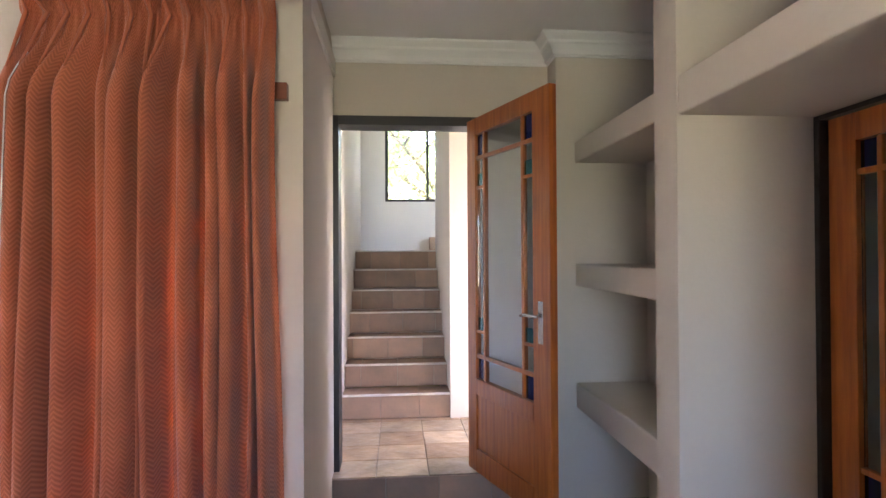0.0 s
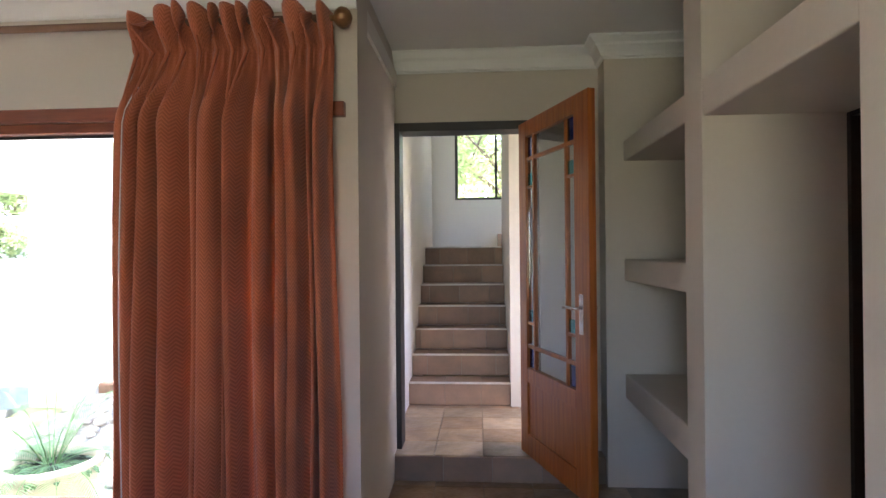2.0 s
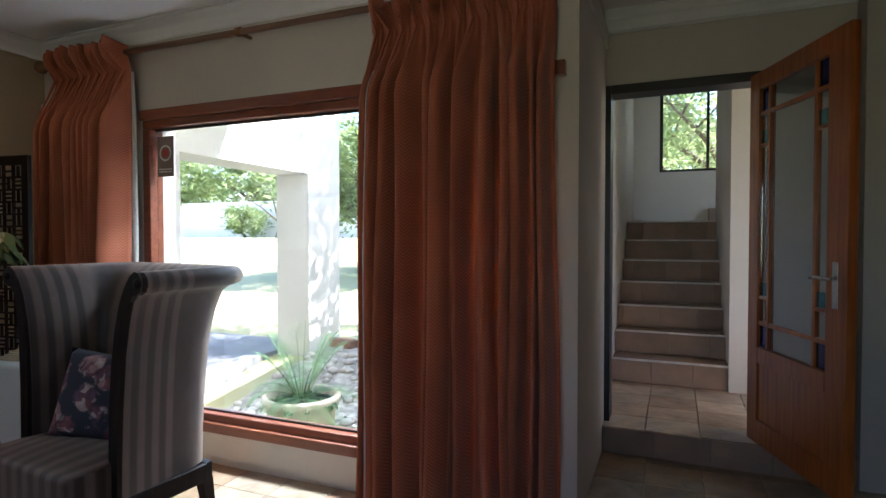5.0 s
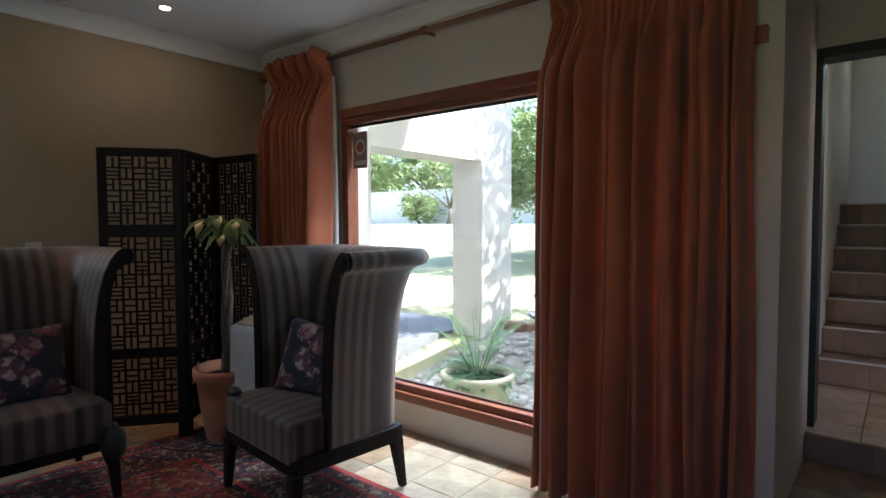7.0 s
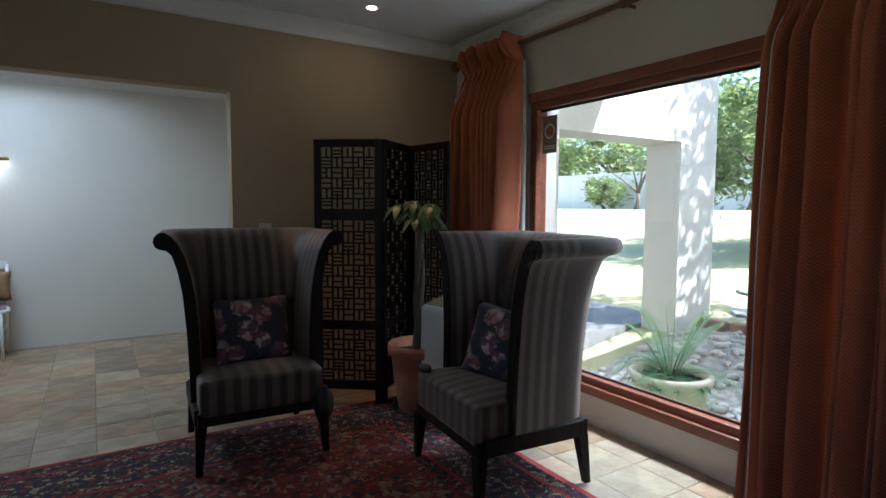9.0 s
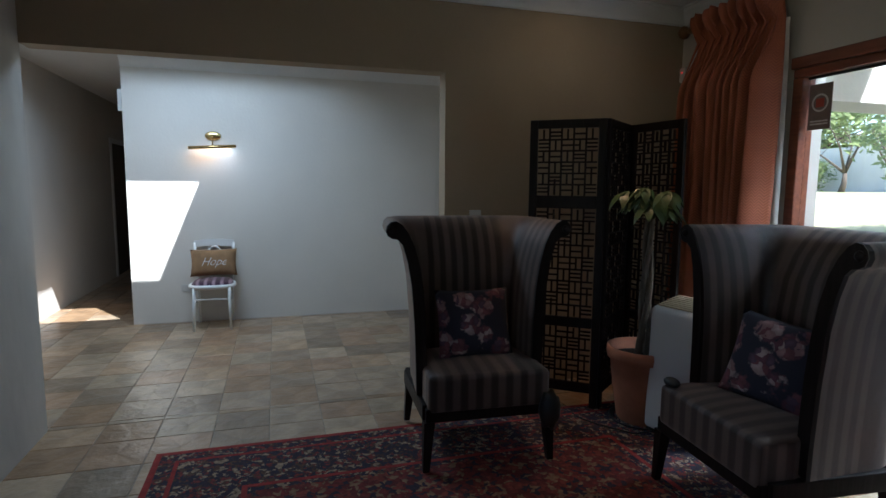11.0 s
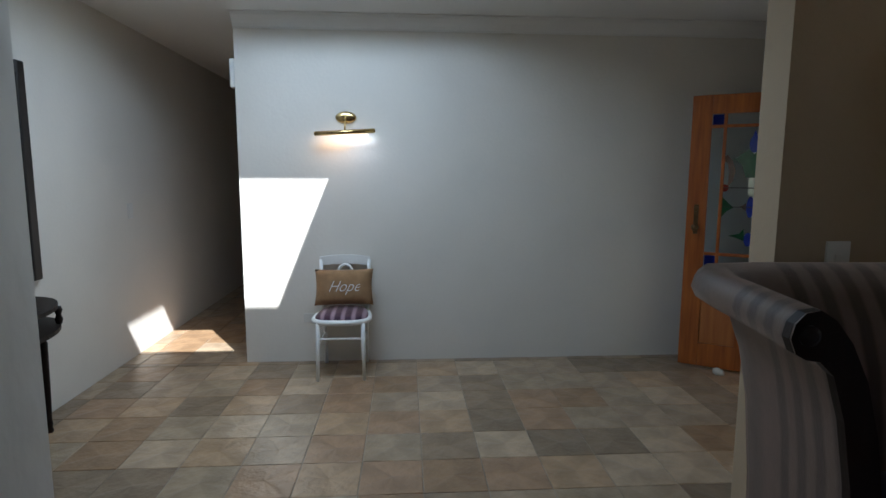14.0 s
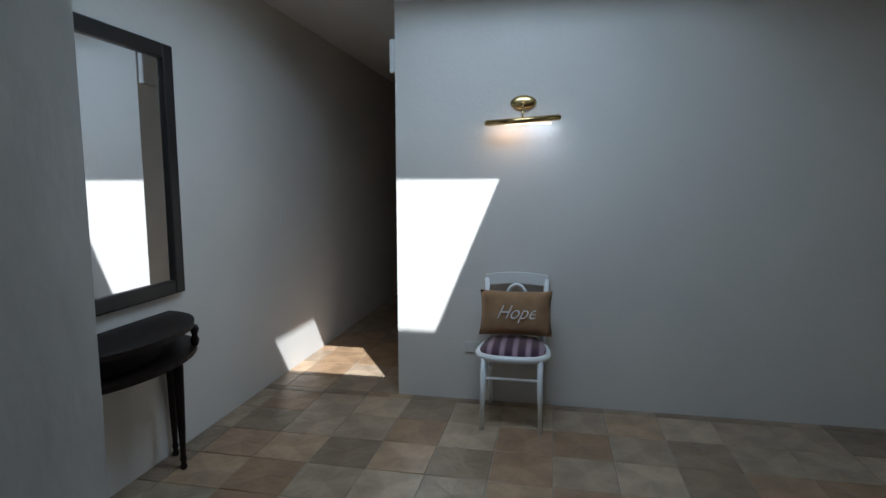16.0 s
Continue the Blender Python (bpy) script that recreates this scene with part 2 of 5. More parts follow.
# built-in masonry shelves
FX = 1.072
unit = structure("built_in_shelves", boxes((FX, 1.62, 1.852, 2.03, 0, 2.66), (FX, 1.62, 0.862, 0.965, 0, 2.56)), PAINT, "cream plastered masonry shelving with thick shelves")
part("shelf", rbox(FX + 0.003, 1.5, 2.03, 3.03, 1.932, 2.052, 0.008), PAINT, unit)
part("shelf", rbox(FX + 0.003, 1.5, 2.03, 3.03, 1.225, 1.352, 0.008), PAINT, unit)
part("shelf", rbox(FX + 0.003, 1.5, 2.03, 3.03, 0.53, 0.672, 0.008), PAINT, unit)
part("back_panel", boxes((1.5, 1.619, 2.03, 3.03, 0, 2.052)), PAINT, unit)
part("beam", rbox(FX + 0.003, 1.62, 0.965, 1.852, 1.915, 2.058, 0.008), PAINT, unit)
part("niche", boxes((FX + 0.003, 1.62, 0.1, 0.862, 0, 1.15), (FX + 0.003, 1.62, 0.1, 0.862, 1.825, 2.06), (1.4, 1.62, 0.1, 0.862, 1.15, 1.825)), PAINT, unit)
part("pier", boxes((FX, 1.62, YS, 0.1, 0, 2.56)), PAINT, unit)

# Unlit closed box added so that the side door's panes look dark
structure("wall_side_room", boxes((3.2, 3.3, 0.3, 2.4, -0.02, 2.8), (1.77, 3.2, 0.3, 0.4, -0.02, 2.8), (1.77, 3.2, 2.3, 2.4, -0.02, 2.8), (1.77, 3.2, 0.4, 2.3, 2.0, 2.1), (1.62, 3.2, 0.4, 2.3, -0.1, -0.02)), HALL_PAINT, "plain walls of an unseen closed room added to darken the side door's panes")

# hall and corridor
structure("wall_hall_west", boxes((HX - 0.16, HX, -2.05, HN + 0.2, -0.02, 2.7)), HALL_PAINT, "off-white hall wall lit by the skylight")
structure("wall_hall_south", boxes((-10.4, XW, HS - 0.15, HS, -0.02, 2.7)), HALL_PAINT, "off-white hall and corridor wall")
structure("wall_hall_east", boxes((XW - 0.13, XW, HS, YS - 0.15, -0.02, 2.7)), HALL_PAINT, "plain hall end wall")
structure("wall_corridor", boxes((-10.4, HX - 0.16, -2.05, -1.9, -0.02, 2.7), (-10.4, -10.25, HS, -2.05, -0.02, 2.7)), HALL_PAINT, "off-white corridor wall")
EX0, EX1 = -5.63, -4.76
structure("wall_hall_north", boxes((HX, EX0, HN, HN + 0.2, -0.3, 2.7), (EX1, XW - 0.13, HN, HN + 0.2, -0.3, 2.7), (EX0, EX1, HN, HN + 0.2, 2.04, 2.7)), HALL_PAINT, "off-white wall round the front doorway")
SX0, SX1, SY0, SY1 = -5.72, -4.5, -2.2, -0.6
structure("ceiling_hall", boxes((-10.4, SX0, HS - 0.15, HN + 0.2, HC, HC + 0.1), (SX1, XW - 0.13, HS - 0.15, HN + 0.2, HC, HC + 0.1), (SX0, SX1, HS - 0.15, SY0, HC, HC + 0.1), (SX0, SX1, SY1, HN + 0.2, HC, HC + 0.1)), CEILING_PAINT, "white hall ceiling with a skylight well")
GX0, GX1, GY0, GY1, GZ = -5.31, -4.66, -1.92, -0.833, 2.75
sky_well = structure("skylight", boxes((SX0 - 0.1, SX0, SY0 - 0.1, SY1 + 0.1, HC + 0.1, GZ), (SX1, SX1 + 0.1, SY0 - 0.1, SY1 + 0.1, HC + 0.1, GZ), (SX0, SX1, SY0 - 0.1, SY0, HC + 0.1, GZ), (SX0, SX1, SY1, SY1 + 0.1, HC + 0.1, GZ),
    (SX0 - 0.1, GX0, SY0 - 0.1, SY1 + 0.1, GZ, GZ + 0.03), (GX1, SX1 + 0.1, SY0 - 0.1, SY1 + 0.1, GZ, GZ + 0.03), (GX0, GX1, SY0 - 0.1, GY0, GZ, GZ + 0.03), (GX0, GX1, GY1, SY1 + 0.1, GZ, GZ + 0.03)), CEILING_PAINT, "white skylight well in the hall ceiling")
for name, a, b, out, mitre in (
        ("cornice_hall_west", (HX, -2.05, 2.401), (HX, HN, 2.401), (1, 0, 0), (0, -1)),
        ("cornice_hall_north", (HX, HN, 2.401), (XW - 0.13, HN, 2.401), (0, -1, 0), (1, -1)),
        ("cornice_hall_east", (XW - 0.13, HN, 2.401), (XW - 0.13, YS, 2.401), (-1, 0, 0), (1, 0))):
    structure(name, extrude_profile([(u * 0.8, z) for u, z in COVE], a, b, out, mitre), CEILING_PAINT, "white moulded plaster cornice")

# stair well
structure("wall_stairs_left", boxes((-0.52, -0.37, 3.36, 6.75, 0, 4.2)), HALL_PAINT, "off-white stair wall")
structure("wall_stairs_right", boxes((0.46, 0.6, 4.17, 5.75, 0, 4.2), (0.6, 1.77, 4.3, 4.45, 0, 4.2)), HALL_PAINT, "off-white stair wall")
structure("wall_stairs_back", boxes((-0.52, -0.08, 6.6, 6.75, 0, 4.2), (0.72, 2.6, 6.6, 6.75, 0, 4.2), (-0.08, 0.72, 6.6, 6.75, 0, 2.045), (-0.08, 0.72, 6.6, 6.75, 3.1, 4.2)), HALL_PAINT, "off-white stair wall with a window")
# Closing walls, with an unseen opening added at x 1.62 to light the lobby
structure("wall_landing", boxes((2.45, 2.6, 4.45, 6.6, 0, 4.2), (1.62, 1.77, 3.36, 3.5, 0, 4.2), (1.62, 1.77, 4.15, 4.3, 0, 4.2), (1.62, 1.77, 3.5, 4.15, 0, 0.8), (1.62, 1.77, 3.5, 4.15, 2.1, 4.2)), HALL_PAINT, "plain wall that closes the stair hall, with an added unseen opening")
structure("ceiling_stairs", boxes((-0.52, 2.6, 3.2, 6.75, 4.2, 4.3)), CEILING_PAINT, "plain ceiling over the stairs")
structure("ceiling_lobby", boxes((0.6, 1.62, 3.36, 4.3, 2.6, 2.7)), CEILING_PAINT, "plain ceiling over the lobby")

# floors
structure("floor", boxes((XW, 1.62, YS - 0.15, YN, -0.25, -0.004), (-0.315, 1.62, YN, 3.2, -0.25, -0.004), (-10.4, XW, HS, HN + 0.2, -0.25, -0.004)), GROUT, "sandstone tiled floor with dark joints")
structure("floor_lobby", boxes((-0.37, 1.62, 3.08, 4.3, 0.0, STEP - 0.012), (0.6, 2.45, 4.45, 6.6, 0.0, 1.40)), GROUT, "tiled stair lobby one step up")

# ground outdoors
def ease(t):
    t = min(max(t, 0.0), 1.0)
    return t * t * (3 - 2 * t)


def ground_z(x, y):
    return -0.12 + 0.27 * ease((y - 2.5) / 1.9) + 1.08 * max(ease((y - 7.0) / 16.0), ease((-x - 8.0) / 14.0))


gb = bmesh.new()
xs = [-900, -300, -120, -60, -40, -30, -24] + [-20 + i for i in range(0, 32)] + [16, 24, 40, 80, 300, 900]
gy = [-900, -300, -80, -20, -5, 2.1] + [3 + i for i in range(0, 24)] + [30, 36, 50, 90, 300, 900]
gv = [[gb.verts.new((x, y, ground_z(x, y) - (0.2 if y < 2.05 else 0) )) for x in xs] for y in gy]
for j in range(len(gy) - 1):
    for i in range(len(xs) - 1):
        gb.faces.new((gv[j][i], gv[j][i + 1], gv[j + 1][i + 1], gv[j + 1][i]))
structure("ground", gb, LAWN, "sunlit lawn that rises away from the house", True)
# Unseen overhang added above the stair window to block direct sun
structure("eave_stairs", boxes((-0.9, 2.9, 6.75, 7.6, 3.42, 3.52)), OUTER_PAINT, "unseen eave added to keep sun out of the stair window")
# Out-of-view slab, sized to keep direct sun off the lounge floor
structure("eave", boxes((XW - 0.13, -0.3, YN + 0.22, YN + 1.15, 2.45, 2.55)), OUTER_PAINT, "unseen eave added to keep sun out of the picture window")


# ---- cloth and special materials ----
def striped(name, light, dark, period, wave=0.0, duty=0.5, rough=0.75, sheen=0.3):
    """Woven stripes that follow the first texture coordinate, with a fine weave."""
    m = material(name, light, rough, vary=0.1, scale=10, fine=250, bump=0.15)
    nt = m.node_tree
    p = nt.nodes["Principled BSDF"]
    uv = nt.nodes.new("ShaderNodeTexCoord")
    sep = nt.nodes.new("ShaderNodeSeparateXYZ")
    nt.links.new(uv.outputs["UV"], sep.inputs[0])
    k = nt.nodes.new("ShaderNodeMath")
    k.operation = "MULTIPLY"
    k.inputs[1].default_value = 2 * math.pi / period
    nt.links.new(sep.outputs["X"], k.inputs[0])
    s = nt.nodes.new("ShaderNodeMath")
    s.operation = "SINE"
    nt.links.new(k.outputs[0], s.inputs[0])
    r = nt.nodes.new("ShaderNodeMapRange")
    r.interpolation_type = "SMOOTHSTEP"
    r.inputs["From Min"].default_value, r.inputs["From Max"].default_value = duty - 1.15, duty + 0.15
    nt.links.new(s.outputs[0], r.inputs["Value"])
    mx = nt.nodes.new("ShaderNodeMix")
    mx.data_type = "RGBA"
    old = p.inputs["Base Color"].links[0].from_socket
    nt.links.new(r.outputs["Result"], mx.inputs["Factor"])
    nt.links.new(old, mx.inputs["A"])
    mx.inputs["B"].default_value = (*dark, 1)
    nt.links.new(mx.outputs["Result"], p.inputs["Base Color"])
    p.inputs["Sheen Weight"].default_value = sheen
    p.inputs["Sheen Tint"].default_value = (1.0, 0.76, 0.62, 1)
    return m


def herringbone(name, a, b, translucent):
    """A woven zigzag in two colours that lets some light through."""
    m = bpy.data.materials.new(name)
    m.use_nodes = True
    nt = m.node_tree
    p = nt.nodes["Principled BSDF"]
    p.inputs["Roughness"].default_value, p.inputs["Sheen Weight"].default_value = 0.85, 0.2
    uv, sep = nt.nodes.new("ShaderNodeTexCoord"), nt.nodes.new("ShaderNodeSeparateXYZ")
    nt.links.new(uv.outputs["UV"], sep.inputs[0])

    def op(kind, x, y=None):
        n = nt.nodes.new("ShaderNodeMath")
        n.operation = kind
        for i, v in enumerate((x, y)):
            if v is None:
                continue
            if isinstance(v, (int, float)):
                n.inputs[i].default_value = v
            else:
                nt.links.new(v, n.inputs[i])
        return n.outputs[0]
    zig = op("PINGPONG", op("MULTIPLY", sep.outputs["X"], 100.0), 1.0)
    row = op("SINE", op("MULTIPLY", op("ADD", op("MULTIPLY", sep.outputs["Y"], 60.0), op("MULTIPLY", zig, 1.4)), 6.2832))
    nz = nt.nodes.new("ShaderNodeTexNoise")
    nz.inputs["Scale"].default_value = 3.0
    nt.links.new(uv.outputs["UV"], nz.inputs["Vector"])
    fac = op("ADD", op("MULTIPLY", row, 0.34), nz.outputs["Fac"])
    mx = nt.nodes.new("ShaderNodeMix")
    mx.data_type = "RGBA"
    mx.inputs["A"].default_value, mx.inputs["B"].default_value = (*a, 1), (*b, 1)
    nt.links.new(fac, mx.inputs["Factor"])
    nt.links.new(mx.outputs["Result"], p.inputs["Base Color"])
    bp = nt.nodes.new("ShaderNodeBump")
    bp.inputs["Strength"].default_value, bp.inputs["Distance"].default_value = 0.25, 0.003
    nt.links.new(row, bp.inputs["Height"])
    nt.links.new(bp.outputs["Normal"], p.inputs["Normal"])
    tl, ms = nt.nodes.new("ShaderNodeBsdfTranslucent"), nt.nodes.new("ShaderNodeMixShader")
    tl.inputs["Color"].default_value = (0.85, 0.28, 0.06, 1)
    ms.inputs["Fac"].default_value = translucent
    nt.links.new(p.outputs[0], ms.inputs[1])
    nt.links.new(tl.outputs[0], ms.inputs[2])
    nt.links.new(ms.outputs[0], nt.nodes["Material Output"].inputs["Surface"])
    return m


def patches(name, colours, scale, rough=0.8, bump=0.2):
    """Cells and swirls in several colours, for printed and knotted cloth."""
    m = bpy.data.materials.new(name)
    m.use_nodes = True
    nt = m.node_tree
    p = nt.nodes["Principled BSDF"]
    p.inputs["Roughness"].default_value = rough
    tc = nt.nodes.new("ShaderNodeTexCoord")
    warp = nt.nodes.new("ShaderNodeTexNoise")
    warp.inputs["Scale"].default_value = scale * 0.7
    nt.links.new(tc.outputs["Object"], warp.inputs["Vector"])
    add = nt.nodes.new("ShaderNodeMix")
    add.data_type = "RGBA"
    add.inputs["Factor"].default_value = 0.06
    nt.links.new(tc.outputs["Object"], add.inputs["A"])
    nt.links.new(warp.outputs["Color"], add.inputs["B"])
    vo = nt.nodes.new("ShaderNodeTexVoronoi")
    vo.inputs["Scale"].default_value = scale
    nt.links.new(add.outputs["Result"], vo.inputs["Vector"])
    sep = nt.nodes.new("ShaderNodeSeparateColor")
    nt.links.new(vo.outputs["Color"], sep.inputs[0])
    ramp = nt.nodes.new("ShaderNodeValToRGB")
    ramp.color_ramp.interpolation = "CONSTANT"
    els = ramp.color_ramp.elements
    while len(els) < len(colours):
        els.new(0.5)
    for i, c in enumerate(colours):
        els[i].position, els[i].color = i / len(colours), (*c, 1)
    nt.links.new(sep.outputs[0], ramp.inputs["Fac"])
    shade = nt.nodes.new("ShaderNodeMix")
    shade.data_type, shade.blend_type = "RGBA", "MULTIPLY"
    shade.inputs["Factor"].default_value = 0.55
    dist = nt.nodes.new("ShaderNodeMapRange")
    dist.inputs["From Max"].default_value = 0.6
    dist.inputs["To Min"].default_value, dist.inputs["To Max"].default_value = 1.15, 0.35
    nt.links.new(vo.outputs["Distance"], dist.inputs["Value"])
    nt.links.new(ramp.outputs["Color"], shade.inputs["A"])
    nt.links.new(dist.outputs["Result"], shade.inputs["B"])
    nt.links.new(shade.outputs["Result"], p.inputs["Base Color"])
    b = nt.nodes.new("ShaderNodeBump")
    b.inputs["Strength"].default_value, b.inputs["Distance"].default_value = bump, 0.004
    nt.links.new(vo.outputs["Distance"], b.inputs["Height"])
    nt.links.new(b.outputs["Normal"], p.inputs["Normal"])
    return m


def blossoms(name, ground, petals):
    """Large roses in petal tones scattered on a dark ground."""
    m = patches(name, petals, 30, 0.85, 0.15)
    nt = m.node_tree
    p = nt.nodes["Principled BSDF"]
    tc, vo = nt.nodes.new("ShaderNodeTexCoord"), nt.nodes.new("ShaderNodeTexVoronoi")
    vo.inputs["Scale"].default_value = 9.0
    nz = nt.nodes.new("ShaderNodeTexNoise")
    nz.inputs["Scale"].default_value, nz.inputs["Detail"].default_value = 40.0, 3.0
    nt.links.new(tc.outputs["Object"], vo.inputs["Vector"])
    nt.links.new(tc.outputs["Object"], nz.inputs["Vector"])
    ragged = nt.nodes.new("ShaderNodeMath")
    ragged.operation = "MULTIPLY_ADD"
    ragged.inputs[1].default_value = 0.45
    nt.links.new(nz.outputs["Fac"], ragged.inputs[0])
    nt.links.new(vo.outputs["Distance"], ragged.inputs[2])
    edge = nt.nodes.new("ShaderNodeMapRange")
    edge.inputs["From Min"].default_value, edge.inputs["From Max"].default_value = 0.66, 0.76
    nt.links.new(ragged.outputs[0], edge.inputs["Value"])
    mx = nt.nodes.new("ShaderNodeMix")
    mx.data_type = "RGBA"
    old = p.inputs["Base Color"].links[0].from_socket
    nt.links.new(edge.outputs["Result"], mx.inputs["Factor"])
    nt.links.new(old, mx.inputs["A"])
    mx.inputs["B"].default_value = (*ground, 1)
    nt.links.new(mx.outputs["Result"], p.inputs["Base Color"])
    return m


CHAIR_CLOTH = striped("striped_velvet", (0.115, 0.076, 0.060), (0.024, 0.013, 0.010), 0.074, sheen=0.35, rough=0.55)
CURTAIN_CLOTH = herringbone("terracotta_weave", (0.56, 0.175, 0.078), (0.27, 0.064, 0.026), 0.13)
LINING = material("white_curtain_lining", (0.72, 0.68, 0.62), 0.9, vary=0.05, scale=10, fine=150, bump=0.1)
FLORAL = blossoms("floral_print", (0.022, 0.02, 0.032), [(0.22, 0.07, 0.08), (0.46, 0.32, 0.29), (0.15, 0.05, 0.07), (0.36, 0.19, 0.18), (0.12, 0.06, 0.09)])
RUG_FIELD = patches("rug_field", [(0.17, 0.022, 0.018), (0.03, 0.02, 0.04), (0.22, 0.04, 0.025), (0.12, 0.015, 0.015), (0.25, 0.15, 0.08), (0.17, 0.02, 0.018)], 40, 0.95, 0.3)
RUG_BORDER = patches("rug_border", [(0.025, 0.02, 0.045), (0.20, 0.03, 0.025), (0.03, 0.025, 0.05), (0.35, 0.26, 0.17), (0.10, 0.05, 0.03), (0.03, 0.02, 0.04)], 55, 0.95, 0.3)
RUG_RED = material("rug_red_selvedge", (0.32, 0.03, 0.025), 0.95, vary=0.2, scale=20, fine=200, bump=0.4)
PLAID = striped("purple_check", (0.045, 0.012, 0.035), (0.3, 0.2, 0.24), 0.07, duty=0.85)
BURLAP = material("tan_burlap", (0.33, 0.19, 0.09), 0.9, vary=0.15, scale=12, fine=220, bump=0.35)
TERRACOTTA = material("terracotta", (0.45, 0.17, 0.085), 0.75, vary=0.15, scale=7, fine=60, bump=0.15)
SOIL = material("potting_soil", (0.05, 0.035, 0.025), 0.95, vary=0.3, scale=20, fine=90, bump=0.9)
LEAF = material("glossy_leaf", (0.04, 0.078, 0.02), 0.4, vary=0.3, scale=5, fine=40, bump=0.1, second=(0.08, 0.10, 0.03))
CYCAD = material("cycad_leaf", (0.11, 0.24, 0.11), 0.4, vary=0.25, scale=5, fine=40, bump=0.1)
FOLIAGE = material("tree_foliage", (0.10, 0.15, 0.045), 0.6, vary=0.3, scale=0.8, fine=12, bump=0.1, second=(0.20, 0.23, 0.11))
for leafy in (FOLIAGE, CYCAD):
    lt = leafy.node_tree
    shine, both = lt.nodes.new("ShaderNodeBsdfTranslucent"), lt.nodes.new("ShaderNodeMixShader")
    shine.inputs["Color"].default_value = (0.42, 0.50, 0.22, 1)
    both.inputs["Fac"].default_value = 0.4
    lt.links.new(lt.nodes["Principled BSDF"].outputs[0], both.inputs[1])
    lt.links.new(shine.outputs[0], both.inputs[2])
    lt.links.new(both.outputs[0], lt.nodes["Material Output"].inputs["Surface"])
CREAM_POT = material("cream_planter", (0.62, 0.5, 0.38), 0.8, vary=0.12, scale=5, fine=50, bump=0.2)
PEBBLE = material("white_pebble", (0.6, 0.55, 0.48), 0.7, vary=0.15, scale=9, fine=50, bump=0.2)
SLATE = material("slate_slab", (0.22, 0.22, 0.23), 0.7, vary=0.2, scale=3, fine=30, bump=0.4)
KERB = material("clay_kerb", (0.42, 0.24, 0.15), 0.85, vary=0.2, scale=8, fine=50, bump=0.4)
PLASTIC = material("white_plastic", (0.68, 0.66, 0.62), 0.4, vary=0.03, scale=5, fine=60, bump=0.03)
GRILLE = material("tan_grille", (0.35, 0.26, 0.15), 0.5, vary=0.1, scale=20, fine=80, bump=0.1)
RUBBER = material("black_rubber", (0.015, 0.015, 0.015), 0.5, vary=0.1, scale=20, fine=80, bump=0.05)
MIRROR = bpy.data.materials.new("mirror_glass")
MIRROR.use_nodes = True
MIRROR.node_tree.nodes["Principled BSDF"].inputs["Metallic"].default_value = 1.0
MIRROR.node_tree.nodes["Principled BSDF"].inputs["Roughness"].default_value = 0.01
MIRROR.node_tree.nodes["Principled BSDF"].inputs["Base Color"].default_value = (0.9, 0.9, 0.9, 1)
WHITE_THREAD = material("white_print", (0.75, 0.72, 0.68), 0.8, vary=0.05, scale=30, fine=100, bump=0.05)
STICKER = material("sticker_grey", (0.25, 0.19, 0.16), 0.6, vary=0.1, scale=30, fine=100, bump=0.02)
STICKER_RED = material("sticker_red", (0.5, 0.08, 0.04), 0.6, vary=0.1, scale=30, fine=100, bump=0.02)
WARM_GLOW = glowing("warm_bulb", (1.0, 0.72, 0.42), 25.0)
TUBE_GLOW = glowing("picture_lamp_tube", (1.0, 0.8, 0.6), 1.2)


def sheet(name, rows, mat, parent=None, close=False, uvs=None, smooth=True, m=None, label=""):
    """A surface through rows of points, with texture coordinates in metres."""
    bm = bmesh.new()
    lay = bm.loops.layers.uv.new("UVMap")
    vs = [[bm.verts.new(p) for p in r] for r in rows]
    n, k = len(rows), len(rows[0])
    for i in range(n - (0 if close else 1)):
        for j in range(k - 1):
            a = (i, j), ((i + 1) % n, j), ((i + 1) % n, j + 1), (i, j + 1)
            f = bm.faces.new([vs[p][q] for p, q in a])
            for loop, (p, q) in zip(f.loops, a):
                loop[lay].uv = uvs(p, q) if uvs else (p * 0.01, q * 0.01)
    me = bpy.data.meshes.new(name)
    bm.to_mesh(me)
    bm.free()
    me.materials.append(mat)
    if smooth:
        me.shade_smooth()
    ob = new(name, me)
    if parent is not None:
        ob.parent = parent
    if m is not None:
        ob.matrix_basis = m
    return tagged(ob, label)


# ---- picture window ----
win = structure("window_1", boxes((WX0, WX1, 1.995, YN + 0.09, WZ0 - 0.004, 0.248), r=0.006), FRAME_WOOD, "large picture window in a red-brown timber frame")
part("window_frame", rbox(WX0 + 0.001, WX1 - 0.001, 2.02, 2.12, 0.248, 0.292, 0.006), FRAME_WOOD, win)
part("window_frame", rbox(WX0 - 0.002, WX1, 2.0, 2.12, 1.99, WZ1 + 0.002, 0.006), FRAME_WOOD, win)
part("window_frame", rbox(WX0 + 0.001, WX1 - 0.001, 2.02, 2.12, 1.944, 1.99, 0.006), FRAME_WOOD, win)
part("window_frame", rbox(WX0, WX0 + 0.06, 2.021, 2.12, 0.292, 1.944, 0.006), FRAME_WOOD, win)
part("window_frame", rbox(WX1 - 0.06, WX1, 2.021, 2.12, 0.292, 1.944, 0.006), FRAME_WOOD, win)
pane = part("pane", boxes((WX0 + 0.06, WX1 - 0.06, 2.072, 2.078, 0.292, 1.944)), PANE, win)
pane.visible_shadow = False
part("glazing_bead", boxes((WX0 + 0.06, WX1 - 0.06, 2.062, 2.071, 1.93, 1.944), (WX0 + 0.06, WX1 - 0.06, 2.062, 2.071, 0.292, 0.304)), BLACK_FRAME, win)
